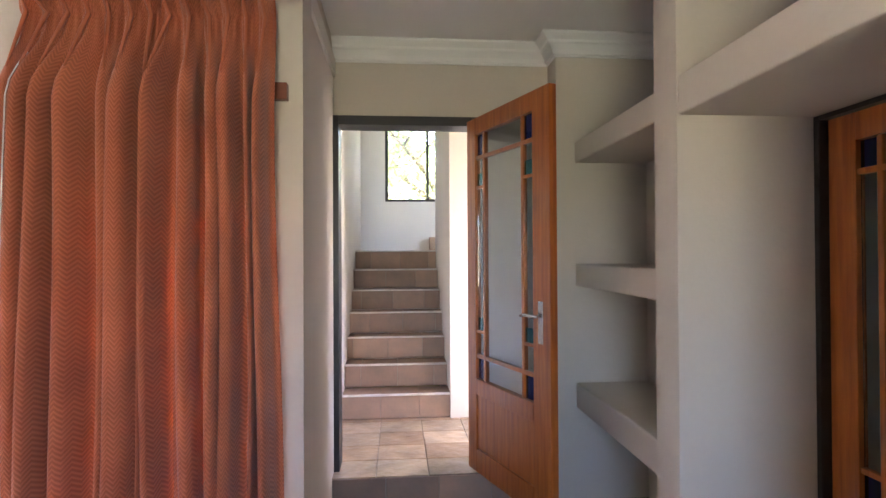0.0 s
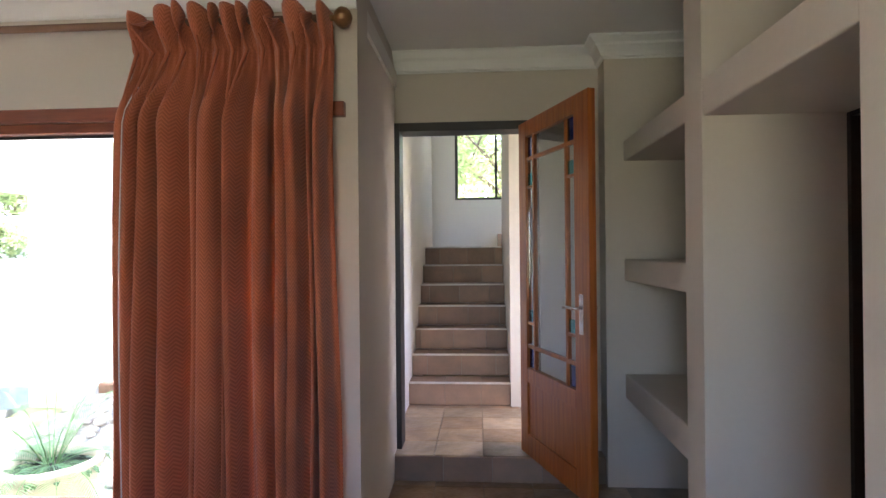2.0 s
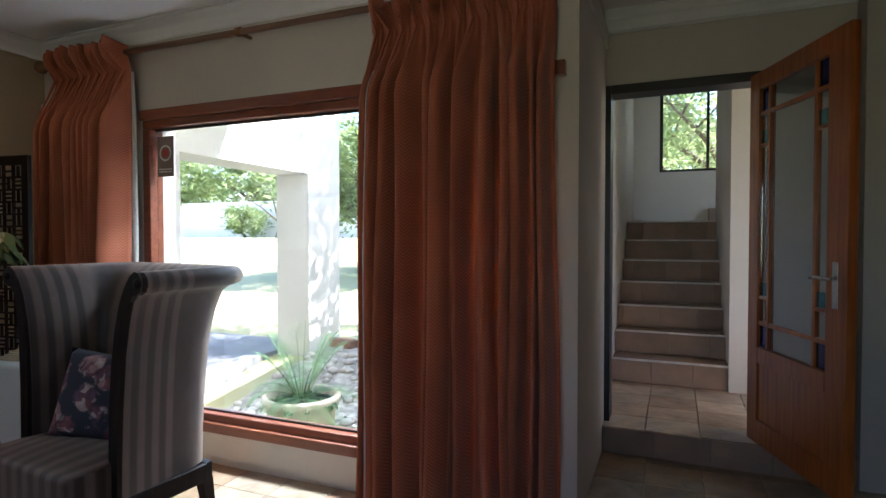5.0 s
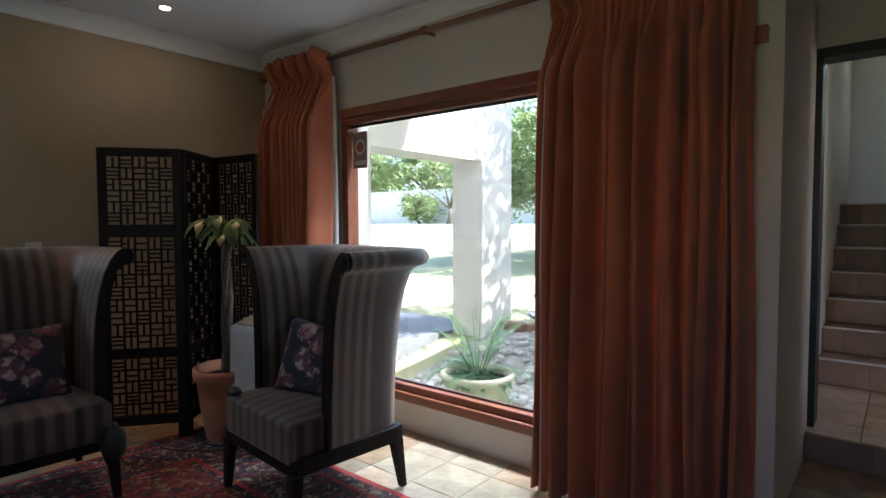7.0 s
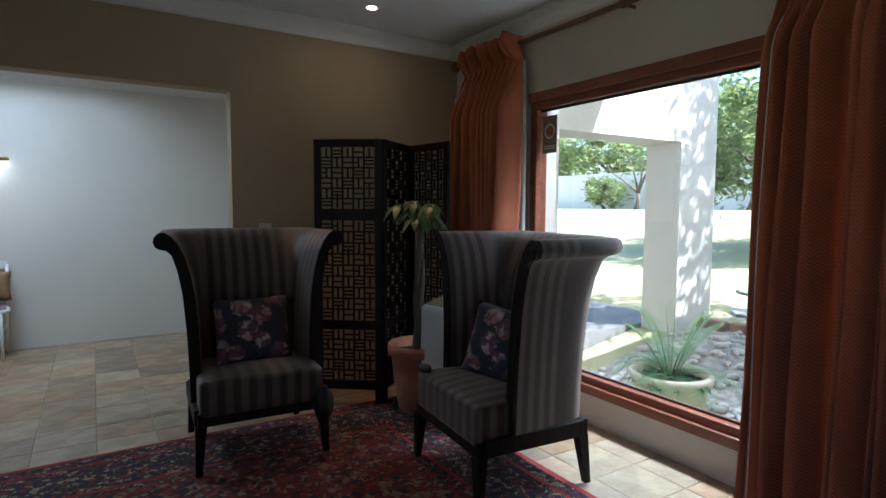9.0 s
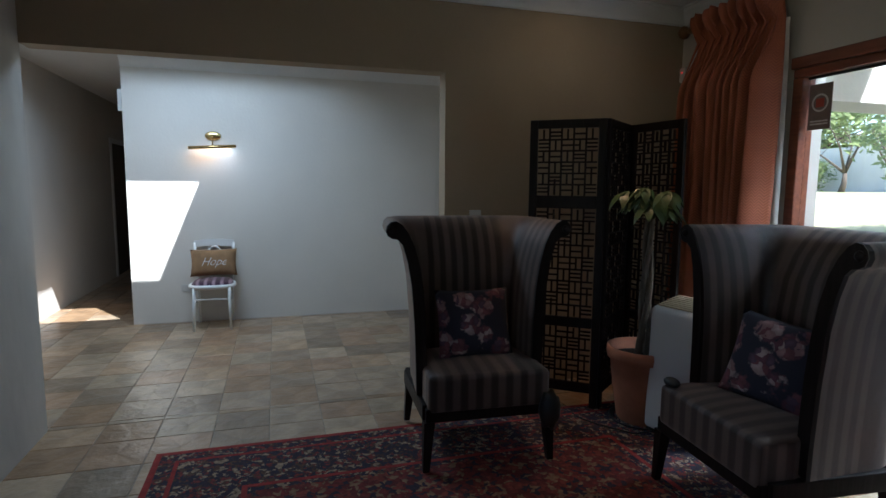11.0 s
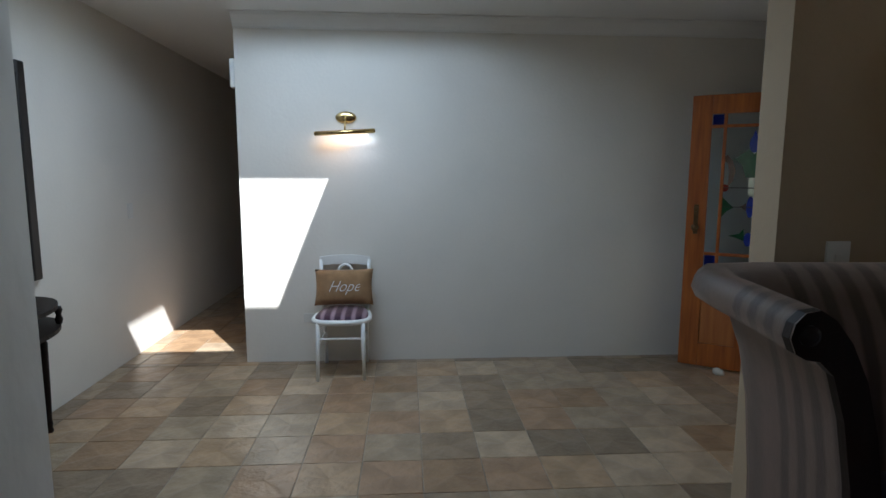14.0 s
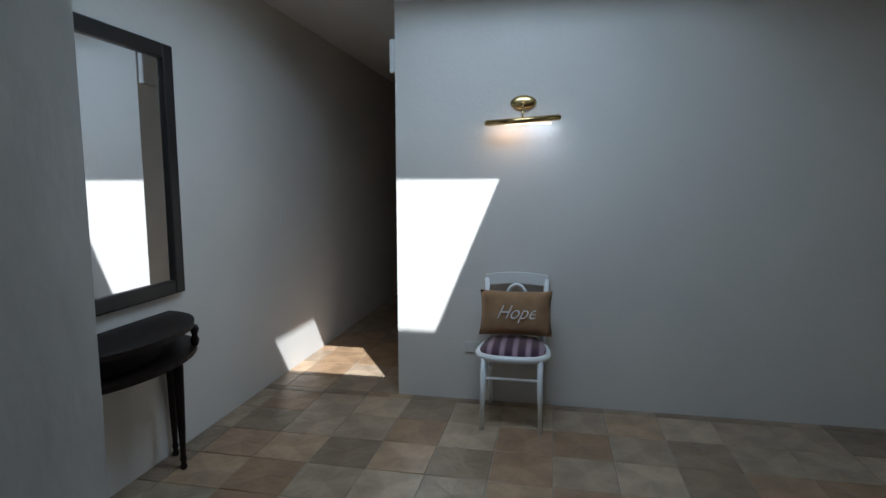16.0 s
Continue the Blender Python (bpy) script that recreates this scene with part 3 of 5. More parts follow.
st = solid("warning_sticker", boxes((-2.80, -2.67, 2.068, 2.0715, 1.66, 1.90)), STICKER, "grey warning sticker with a red round sign on the window pane", "sticker")
ring = bmesh.new()
for a, b in ((0.048, 0.038),):
    v0 = [ring.verts.new((-2.735 + a * math.cos(i * 0.2618), 2.0665, 1.80 + a * math.sin(i * 0.2618))) for i in range(24)]
    v1 = [ring.verts.new((-2.735 + b * math.cos(i * 0.2618), 2.0665, 1.80 + b * math.sin(i * 0.2618))) for i in range(24)]
    for i in range(24):
        ring.faces.new((v0[i], v0[(i + 1) % 24], v1[(i + 1) % 24], v1[i]))
part("sign_ring", ring, WHITE_THREAD, st)
part("sign_disc", boxes((-2.758, -2.712, 2.0655, 2.0675, 1.777, 1.823)), STICKER_RED, st)
for z in (1.70, 1.685):
    part("text_bar", boxes((-2.785, -2.685, 2.0655, 2.0675, z, z + 0.008)), WHITE_THREAD, st)


# ---- curtains and rod ----
def curtain(x0, x1, top, folds, seed, lining_left, label):
    """Uneven folds that overlap sideways, gathered into small pleats at the neck, under a ruffle that partly stands and partly flops."""
    rng = random.Random(seed)
    per = 16
    n = folds * per
    neck = top - 0.165
    wide = [rng.uniform(0.5, 1.6) if lining_left else rng.uniform(0.85, 1.2) for _ in range(folds)]
    edges = [sum(wide[:k]) / sum(wide) for k in range(folds + 1)]
    deep = [0.085 + 0.10 * w / 1.6 * rng.uniform(0.6, 1.2) for w in wide]
    roll = [rng.choice((-1, 1)) * rng.uniform(0.2, 0.5) * (1 if lining_left else 0.5) for _ in range(folds)]
    lean = [rng.uniform(-0.035, 0.02) for _ in range(folds + 1)]
    grow = [rng.uniform(-0.35, 0.35) for _ in range(folds)]
    stand = [((0.9 if rng.random() < 0.5 else -1.0) if lining_left else 0.35) * rng.uniform(0.5, 1.0) for f in range(folds)]
    lean[0], lean[1], lean[-1], stand[0], stand[-1] = -0.008, -0.03, 0.006, 0.1, 0.5
    roll[0], roll[-1] = 0.15, -0.15
    zs = [0.03 + (neck - 0.03) * (j / 40) for j in range(41)] + [neck + 0.165 * j / 10 for j in range(1, 11)]
    pts = []
    for k in range(n + 1):
        f = min(k // per, folds - 1)
        s = (k - f * per) / per
        wave = 0.5 - 0.5 * math.cos(2 * math.pi * s)
        flat = s * s * (3 - 2 * s)
        fw = (edges[f + 1] - edges[f]) * (x1 - x0)
        col = []
        for z in zs:
            low = 1 - z / top
            even = (f + s) / folds
            u = edges[f] + (edges[f + 1] - edges[f]) * s
            if z <= neck:
                h = min(1.0, (neck - z) / 0.34)
                g = h * h * (3 - 2 * h)
                u = even * (1 - g) * 0.6 + u * (0.4 + 0.6 * g)
                d = deep[f] * (1 + grow[f] * (low - 0.4))
                y = 0.03 + 0.018 * (1 - g) - (0.016 + d * g) * wave ** (0.75 + 0.2 * g)
                y -= (1 - g) * 0.010 * (0.5 - 0.5 * math.cos(6 * math.pi * s))
                y += 0.007 * math.sin(2.3 * z + 1.7 * f) * g + (0.016 if wide[f] > 0.9 else 0.004) * g * math.sin(4 * math.pi * s + 1.3 * f + 0.8 * z)
                x = (lean[f] * (1 - flat) + lean[f + 1] * flat) * low * 1.3
                x += fw * roll[f] * g * math.sin(math.pi * s) ** 2 + fw * 0.10 * g * math.sin(4 * math.pi * s)
                x += 0.006 * math.sin(3.1 * z + f)
                dz = 0.0
            else:
                r = (z - neck) / 0.165
                u = 0.6 * even + 0.4 * u
                up = stand[f] * wave
                flop = max(0.0, -up)
                belly = math.sin(math.pi * min(1.0, r * (0.62 + 0.38 * flop)))
                y = 0.048 - 0.016 * wave - (0.075 + (0.045 if lining_left else 0.14) * max(0.0, up) + 0.075 * flop) * belly * (0.35 + 0.65 * wave) - 0.085 * flop * r + 0.012 * r * (1 - wave)
                x = 0.030 * r * math.sin(2 * math.pi * s) * (1 if f % 2 else -1) * min(1.0, 8 * even, 8 * (1 - even))
                dz = 0.012 * r * max(0.0, up) - 0.115 * flop * r * r - (0.02 if lining_left else 0.006) * r * (1 - wave) + 0.006 * math.sin(9 * s + f) * r
                y -= 0.004 * math.cos(10 * math.pi * s) * (1 - r)
            col.append((x0 + (x1 - x0) * u + 0.02 * low * (2 * u - 1) + x, 1.925 + y, z + dz))
        pts.append(col)
    ob = sheet("curtain", pts, CURTAIN_CLOTH, uvs=lambda p, q: (p / n * (x1 - x0) * 2.1, zs[q]))
    md = ob.modifiers.new("thickness", "SOLIDIFY")
    md.thickness = 0.004
    tagged(ob, label, "curtain", "curtains at the picture window")
    for c in pts[per // 2::per]:
        part("pleat", tube(bmesh.new(), [(c[36][0], c[36][1] - 0.002, c[36][2]), (c[40][0], c[40][1] - 0.006, c[40][2]), (c[43][0], c[43][1] - 0.003, c[43][2])], [0.003, 0.009, 0.004], 7), CURTAIN_CLOTH, ob, smooth=True)
    if lining_left:
        for e in (pts[4], pts[per + per // 2]):
            part("braid", tube(bmesh.new(), [(e[q][0] - 0.002, e[q][1] - 0.005, e[q][2]) for q in range(0, 38)], 0.0024, 5), WHITE_THREAD, ob, "pale braid down the leading edge")
    else:
        rows_l = [[(x1 - 0.03 + 0.055 * s + 0.02 * (1 - z / top), 1.972 + 0.012 * math.sin(5 * s + 2 * z), z) for z in zs[:41]] for s in (0, 0.35, 0.7, 1.0)]
        lin = sheet("lining", rows_l, LINING, ob, label="white lining that shows at the edge")
        lin.modifiers.new("thickness", "SOLIDIFY").thickness = 0.003
    return ob


curtain(-1.262, -0.385, 2.425, 13, 5, True, "terracotta herringbone curtain with pencil pleats, drawn open")
curtain(-3.56, -2.90, 2.44, 10, 8, False, "terracotta herringbone curtain with white lining, drawn open")
rod = thing("curtain_rod", "wooden curtain rod with ribbed gilt finial above the window", "curtain rod", pose(0, 1.95, 2.385))
part("rod", tube(bmesh.new(), [(-3.62, 0, 0), (-0.40, 0, 0)], 0.0165, 16), material("rod_wood", (0.20, 0.10, 0.05), 0.4, vary=0.2, scale=4, fine=40, bump=0.08, stretch=(1, 12, 12)), rod, smooth=True)
GILT = material("aged_gilt_wood", (0.27, 0.13, 0.045), 0.35, 0.3, vary=0.25, scale=14, fine=80, bump=0.1)


def finial(x, s):
    bm = bmesh.new()
    prof = [(0.014, 0), (0.022, 0.005), (0.022, 0.013), (0.013, 0.02), (0.013, 0.03), (0.030, 0.042), (0.041, 0.058), (0.043, 0.07), (0.038, 0.088), (0.024, 0.102), (0.008, 0.109)]
    n = 40
    rings = [[bm.verts.new((x + s * z, r * (1 + (0.05 if r > 0.023 else 0) * math.cos(14 * a)) * math.cos(a), r * (1 + (0.05 if r > 0.023 else 0) * math.cos(14 * a)) * math.sin(a))) for a in [2 * math.pi * i / n for i in range(n)]] for r, z in prof]
    for a, b in zip(rings, rings[1:]):
        for i in range(n):
            bm.faces.new((a[i], a[(i + 1) % n], b[(i + 1) % n], b[i]))
    bm.faces.new(rings[-1])
    part("finial", bm, GILT, rod, "ribbed gilt finial", True)


finial(-0.41, 1)
finial(-3.61, -1)
for bx in (-0.41, -2.06, -3.60):
    bm = tube(bmesh.new(), [(bx - 0.014, 0, 0), (bx + 0.014, 0, 0)], 0.024, 16)
    tube(bm, [(bx, 0.02, -0.004), (bx, 0.089, -0.004)], 0.01, 8)
    part("bracket", bm, GILT, rod)


# ---- striped wing chairs ----
def path_u(front, back, y0, y1, r, n=5):
    """A U in plan whose sides spread towards the front: points with their outward directions."""
    t = Vector((back - front, y1 - y0)).normalized()
    nl = Vector((-t.y, t.x))
    c = Vector((-back + r * 0.98, y1 - r))
    a0 = math.atan2(nl.x, nl.y)
    pts = []
    end = c + nl * r
    for i in range(6):
        s = i / 6
        p = Vector((-front, y0)) * (1 - s) + end * s
        pts.append(((p.x, p.y), (nl.x, nl.y)))
    for i in range(n + 1):
        a = a0 * (1 - i / n)
        pts.append(((c.x + r * math.sin(a), c.y + r * math.cos(a)), (math.sin(a), math.cos(a))))
    for i in range(1, 5):
        pts.append(((c.x * (1 - i / 4), y1), (0, 1)))
    return pts + [((-x, y), (-nx, ny)) for (x, y), (nx, ny) in pts[-2::-1]]


SHELL = [(0.0, 0.33), (0.0, 0.5), (0.004, 0.68), (0.014, 0.82), (0.032, 0.94), (0.058, 1.04), (0.088, 1.105), (0.118, 1.145), (0.145, 1.162), (0.172, 1.158), (0.190, 1.140), (0.196, 1.115), (0.186, 1.09), (0.165, 1.078), (0.142, 1.075), (0.116, 1.05), (0.092, 0.97), (0.072, 0.85), (0.058, 0.65), (0.052, 0.45), (0.05, 0.31)]


def lean_back(z):
    return 0.015 * max(0.0, (z - 0.40) / 0.76)


def cushion_grid(w, h, t, n=14, seed=0):
    """A scatter cushion standing on its lower edge: rows of points for front and back."""
    rows = []
    for side in (-1, 1):
        for i in range(n + 1):
            row = []
            for j in range(n + 1):
                u, v = 2 * i / n - 1, 2 * j / n - 1
                edge = max(0.0, (1 - abs(u) ** 3.0)) ** 0.5 * max(0.0, (1 - abs(v) ** 3.0)) ** 0.5
                pinch = 1 - 0.06 * (1 - abs(u) ** 2) * abs(v) ** 2
                pinch_u = 1 - 0.06 * (1 - abs(v) ** 2) * abs(u) ** 2
                row.append((w / 2 * u * pinch_u, side * t / 2 * edge + 0.006 * math.sin(5 * u + seed) * edge, h / 2 + h / 2 * v * pinch))
            rows.append(row)
    return rows


def cushion(name, w, h, t, mat, label, m, seed=0):
    rows = cushion_grid(w, h, t, 14, seed)
    bm = bmesh.new()
    lay = bm.loops.layers.uv.new("UVMap")
    for k in (0, 15):
        vs = [[bm.verts.new(p) for p in r] for r in rows[k:k + 15]]
        for i in range(14):
            for j in range(14):
                f = bm.faces.new((vs[i][j], vs[i + 1][j], vs[i + 1][j + 1], vs[i][j + 1]))
                for loop in f.loops:
                    loop[lay].uv = (loop.vert.co.x, loop.vert.co.z)
    bmesh.ops.remove_doubles(bm, verts=bm.verts, dist=0.0005)
    return solid(name, bm, mat, label, "cushion", True, m=m)


def armchair(m, label):
    c = thing("wing_chair", label, "armchair", m, "striped wing chairs")
    path = [(p, (n[0] * max(abs(n[0]), abs(n[1])) ** -0.7, n[1] * max(abs(n[0]), abs(n[1])) ** -0.7)) for p, n in path_u(0.275, 0.252, -0.145, 0.14, 0.04)]
    rows = []
    run, uu = 0.0, []
    for k, ((x, y), (nx, ny)) in enumerate(path):
        if k:
            run += math.dist((x, y), path[k - 1][0])
        uu.append(run)
        rows.append([(x + nx * o, y + ny * (o + (0.080 if q > 13 else 0.014 * max(0, min(5, q - 4)))) + lean_back(z), z) for q, (o, z) in enumerate(SHELL)])
    run_z = [z for _, z in SHELL]
    sheet("upholstered_back", rows, CHAIR_CLOTH, c, uvs=lambda p, q: (uu[p] * 1.15, run_z[q]), label="striped velvet back with scrolled top")
    for s in (-1, 1):
        bm = bmesh.new()
        prof = [(s * (0.275 + o), z) for o, z in SHELL]
        fr = [bm.verts.new((x, -0.161 + lean_back(z), z)) for x, z in prof]
        bk = [bm.verts.new((x, -0.141 + lean_back(z), z)) for x, z in prof]
        k = len(prof)
        bm.faces.new(fr)
        bm.faces.new(bk[::-1])
        for i in range(k):
            bm.faces.new((fr[i], fr[(i + 1) % k], bk[(i + 1) % k], bk[i]))
        part("wing_edge", bm, DARK_WOOD, c, "dark wooden edge")
        part("scroll_button", lathe([(0.018, 0), (0.018, 0.006), (0.010, 0.012), (0.003, 0.014)], 14), DARK_WOOD, c, m=pose(s * 0.439, -0.161 + lean_back(1.12), 1.12, 90))
    # seat cushion with striped cover
    bm = bmesh.new()
    box(bm, -0.30, 0.30, -0.33, 0.13, 0.275, 0.455)
    bmesh.ops.subdivide_edges(bm, edges=list(bm.edges), cuts=5, use_grid_fill=True)
    for v in bm.verts:
        x, y, z = v.co
        if z > 0.36:
            v.co.z += 0.022 * (1 - (x / 0.31) ** 2) * (1 - (min(abs(y + 0.06), 0.27) / 0.28) ** 2)
    bmesh.ops.bevel(bm, geom=[e for e in bm.edges if e.calc_face_angle(0) > 0.8], offset=0.022, segments=3, affect="EDGES", profile=0.5)
    lay = bm.loops.layers.uv.new("UVMap")
    for f in bm.faces:
        for loop in f.loops:
            co = loop.vert.co
            loop[lay].uv = (co.x if abs(f.normal.x) < 0.8 else co.y, co.z)
    for v in bm.verts:
        lim = 0.275 - 0.095 * (v.co.y + 0.145) - 0.004
        if v.co.y > -0.155 and abs(v.co.x) > lim:
            v.co.x = math.copysign(lim, v.co.x)
    part("seat", bm, CHAIR_CLOTH, c, "striped velvet seat", True)
    part("seat_frame", boxes((-0.31, 0.31, -0.325, -0.29, 0.235, 0.30), (-0.31, 0.31, 0.24, 0.275, 0.235, 0.31), (-0.322, -0.29, -0.29, 0.24, 0.235, 0.31), (0.29, 0.322, -0.29, 0.24, 0.235, 0.31), r=0.004), DARK_WOOD, c, "dark wooden seat rail")
    for x, y in ((-0.295, -0.305), (0.295, -0.305), (-0.285, 0.25), (0.285, 0.25)):
        bm = bmesh.new()
        dx, dy = math.copysign(0.015, x), math.copysign(0.012 if y < 0 else 0.03, y)
        top = [bm.verts.new((x + a * 0.026, y + b * 0.026, 0.24)) for a, b in ((-1, -1), (1, -1), (1, 1), (-1, 1))]
        low = [bm.verts.new((x + dx + a * 0.015, y + dy + b * 0.015, 0.0)) for a, b in ((-1, -1), (1, -1), (1, 1), (-1, 1))]
        bm.faces.new(top)
        bm.faces.new(low[::-1])
        for i in range(4):
            bm.faces.new((low[i], low[(i + 1) % 4], top[(i + 1) % 4], top[i]))
        part("leg", bm, DARK_WOOD, c)
    return c


RUGZ = 0.013
LC, RC = pose(-3.09, 0.245, RUGZ, 0, 0, 86.5), pose(-2.11, 1.21, RUGZ, 0, 0, -5.0)
armchair(LC, "tall wing chair in striped taupe velvet beside the opening")
armchair(RC, "tall wing chair in striped taupe velvet before the window")
cushion("scatter_cushion", 0.40, 0.36, 0.13, FLORAL, "dark floral printed cushion on a wing chair", LC @ pose(0.0, -0.09, 0.455, -18, 0, 2), 1)
cushion("scatter_cushion", 0.40, 0.36, 0.13, FLORAL, "dark floral printed cushion propped in a wing chair", RC @ pose(0.03, -0.075, 0.458, -17, 6, 22), 4)
bm = bmesh.new()
bmesh.ops.create_uvsphere(bm, u_segments=14, v_segments=10, radius=0.05)
for v in bm.verts:
    v.co = Vector((v.co.x * 1.1, v.co.y * 0.9, v.co.z * 1.9 * (1 + 0.15 * math.sin(9 * v.co.x * 20))))
solid("folded_shawl", bm, RUBBER, "dark shawl hanging over the chair's front corner", "shawl", True, m=LC @ pose(0.295, -0.34, 0.26))
bm = bmesh.new()
bmesh.ops.create_uvsphere(bm, u_segments=14, v_segments=10, radius=0.03)
for v in bm.verts:
    v.co.z *= 0.7
    v.co.x *= 1.5
solid("small_bolster", bm, RUBBER, "small black cloth roll on the seat's front corner", "cloth", True, m=RC @ pose(-0.255, -0.30, 0.475))

# ---- rug ----
rug = thing("rug", "red and navy patterned oriental rug on the tiled floor", "rug", pose(-1.66, 0.04, 0.0))


def frame_strips(ox, oy, ix, iy):
    return ((-ox, ox, iy, oy), (-ox, ox, -oy, -iy), (-ox, -ix, -iy, iy), (ix, ox, -iy, iy))


part("field", rbox(-1.18, 1.18, -0.88, 0.88, 0.002, 0.0118, 0.002), RUG_FIELD, rug, "dark red patterned field")
for name, mat, ox, oy, ix, iy, z in (("selvedge", RUG_RED, 1.66, 1.36, 1.63, 1.33, 0.0122), ("outer_border", RUG_BORDER, 1.63, 1.33, 1.56, 1.26, 0.0116), ("guard_band", RUG_RED, 1.56, 1.26, 1.54, 1.24, 0.012),
        ("main_border", RUG_BORDER, 1.54, 1.24, 1.24, 0.94, 0.0118), ("guard_band", RUG_RED, 1.24, 0.94, 1.215, 0.915, 0.012), ("inner_border", RUG_BORDER, 1.215, 0.915, 1.18, 0.88, 0.0116)):
    for a, b, c, d in frame_strips(ox, oy, ix, iy):
        part(name, rbox(a, b, c, d, 0.002, z, 0.0015), mat, rug)


# ---- folding screen ----
def screen_panel(a, b, parent):
    a, b = Vector((*a, 0)), Vector((*b, 0))
    w = (b - a).length
    ang = math.degrees(math.atan2(b.y - a.y, b.x - a.x))
    z0, z1 = 0.10, 1.735
    m = pose(a.x, a.y, 0, 0, 0, ang)
    for x0 in (0.004, w - 0.05):
        part("stile", rbox(x0, x0 + 0.046, -0.012, 0.012, 0.0, z1, 0.003), DARK_WOOD, parent, m=m)
    for r0, r1 in ((z1 - 0.05, z1), (1.215, 1.29), (0.50, 0.56), (z0, z0 + 0.06)):
        part("rail", rbox(0.05, w - 0.05, -0.012, 0.012, r0, r1, 0.003), DARK_WOOD, parent, m=m)
    for s0, s1 in ((1.29, z1 - 0.05), (0.56, 1.215), (z0 + 0.06, 0.50)):
        bm = bmesh.new()
        nx, t = 5, 0.0052
        cw = (w - 0.1) / nx
        ny = max(3, round((s1 - s0) / cw))
        ch = (s1 - s0) / ny
        for i in range(nx):
            for j in range(ny):
                x0, y0 = 0.05 + i * cw, s0 + j * ch
                upright = (i + j) % 2
                if i:
                    box(bm, x0 - t, x0 + t, -0.0065, 0.0065, y0, y0 + ch)
                if j:
                    box(bm, x0 + t, x0 + cw - t, -0.006, 0.006, y0 - t, y0 + t)
                for q in (1, 2) if (i * 5 + j * 3) % 4 == 0 else (1.5,):
                    if upright:
                        box(bm, x0 + q * cw / 3 - t, x0 + q * cw / 3 + t, -0.0055, 0.0055, y0 + t, y0 + ch - t)
                    else:
                        box(bm, x0 + t, x0 + cw - t, -0.0055, 0.0055, y0 + q * ch / 3 - t, y0 + q * ch / 3 + t)
                if (i * 3 + j * 5) % 7 == 1:
                    if upright:
                        box(bm, x0 + t, x0 + cw / 2, -0.005, 0.005, y0 + ch / 2 - t, y0 + ch / 2 + t)
                    else:
                        box(bm, x0 + cw / 2 - t, x0 + cw / 2 + t, -0.005, 0.005, y0 + t, y0 + ch / 2)
        part("lattice", bm, DARK_WOOD, parent, m=m)


scr = thing("folding_screen", "dark wooden folding screen with three fretwork panels", "folding screen")
S0, S1, S2, S3 = (-3.515, 0.75), (-3.236, 1.107), (-3.52, 1.46), (-3.09, 1.52)
screen_panel(S0, S1, scr)
screen_panel(S1, S2, scr)
screen_panel(S2, S3, scr)


# ---- potted money tree ----
def leaf_blade(bm, base, way, length, width, droop, n=5):
    """A pointed leaf that bends down along its length."""
    way = Vector(way).normalized()
    side = way.cross(Vector((0, 0, 1)))
    side = side.normalized() if side.length > 0.01 else Vector((1, 0, 0))
    p, d, prev = Vector(base), way.copy(), None
    for i in range(n + 1):
        s = i / n
        w = width * math.sin(math.pi * min(0.97, 0.08 + 0.9 * s)) * 0.5
        cup = Vector((0, 0, 0.25 * w))
        row = [bm.verts.new(p - side * w + cup), bm.verts.new(p), bm.verts.new(p + side * w + cup)]
        if prev:
            for k in (0, 1):
                bm.faces.new((prev[k], prev[k + 1], row[k + 1], row[k]))
        prev = row
        d = (d + Vector((0, 0, -droop / n))).normalized()
        p = p + d * (length / n)


plant = thing("potted_money_tree", "braided-trunk money tree in a terracotta pot", "plant", pose(-3.05, 1.275, 0.0))
pot = part("pot", lathe([(0.125, 0.012), (0.135, 0.03), (0.165, 0.22), (0.182, 0.37), (0.198, 0.375), (0.203, 0.41), (0.2, 0.44), (0.188, 0.442), (0.180, 0.40), (0.172, 0.38)], 36, False), TERRACOTTA, plant, "round terracotta pot", True)
part("soil", lathe([(0.174, 0.375), (0.12, 0.387), (0.05, 0.39), (0.005, 0.392)], 24), SOIL, plant, smooth=True)
part("saucer", lathe([(0.14, 0.0), (0.165, 0.004), (0.18, 0.022), (0.172, 0.022), (0.15, 0.0105), (0.01, 0.0105)], 30), RUBBER, plant, smooth=True)
bm = bmesh.new()
for k in range(3):
    tube(bm, [(0.03 * (1 - 0.5 * s) * math.cos(k * 2.094 + 5 * s), 0.03 * (1 - 0.5 * s) * math.sin(k * 2.094 + 5 * s), 0.38 + 0.82 * s) for s in [i / 22 for i in range(23)]], [0.019 - 0.006 * i / 22 for i in range(23)], 8)
part("trunk", bm, BARK, plant, "braided brown trunk", True)
rng = random.Random(11)
bm_l, bm_s = bmesh.new(), bmesh.new()
for k in range(17):
    a = 2.4 * k + rng.uniform(-0.3, 0.3)
    el = rng.uniform(0.2, 1.1)
    ln = rng.uniform(0.09, 0.2)
    tip = Vector((0, 0, 1.2)) + ln * Vector((math.cos(a) * math.cos(el), math.sin(a) * math.cos(el), math.sin(el)))
    tube(bm_s, [(0, 0, 1.17), tip * 0.5 + Vector((0, 0, 0.61)), tip], 0.004, 5)
    for q in range(5):
        b = a + (q - 2) * 0.75
        leaf_blade(bm_l, tip, (math.cos(b), math.sin(b), -0.15), rng.uniform(0.1, 0.17), 0.055, 1.3)
part("stalks", bm_s, LEAF, plant)
tagged(part("leaves", bm_l, LEAF, plant, "drooping glossy green leaves", True), kind="stuff")

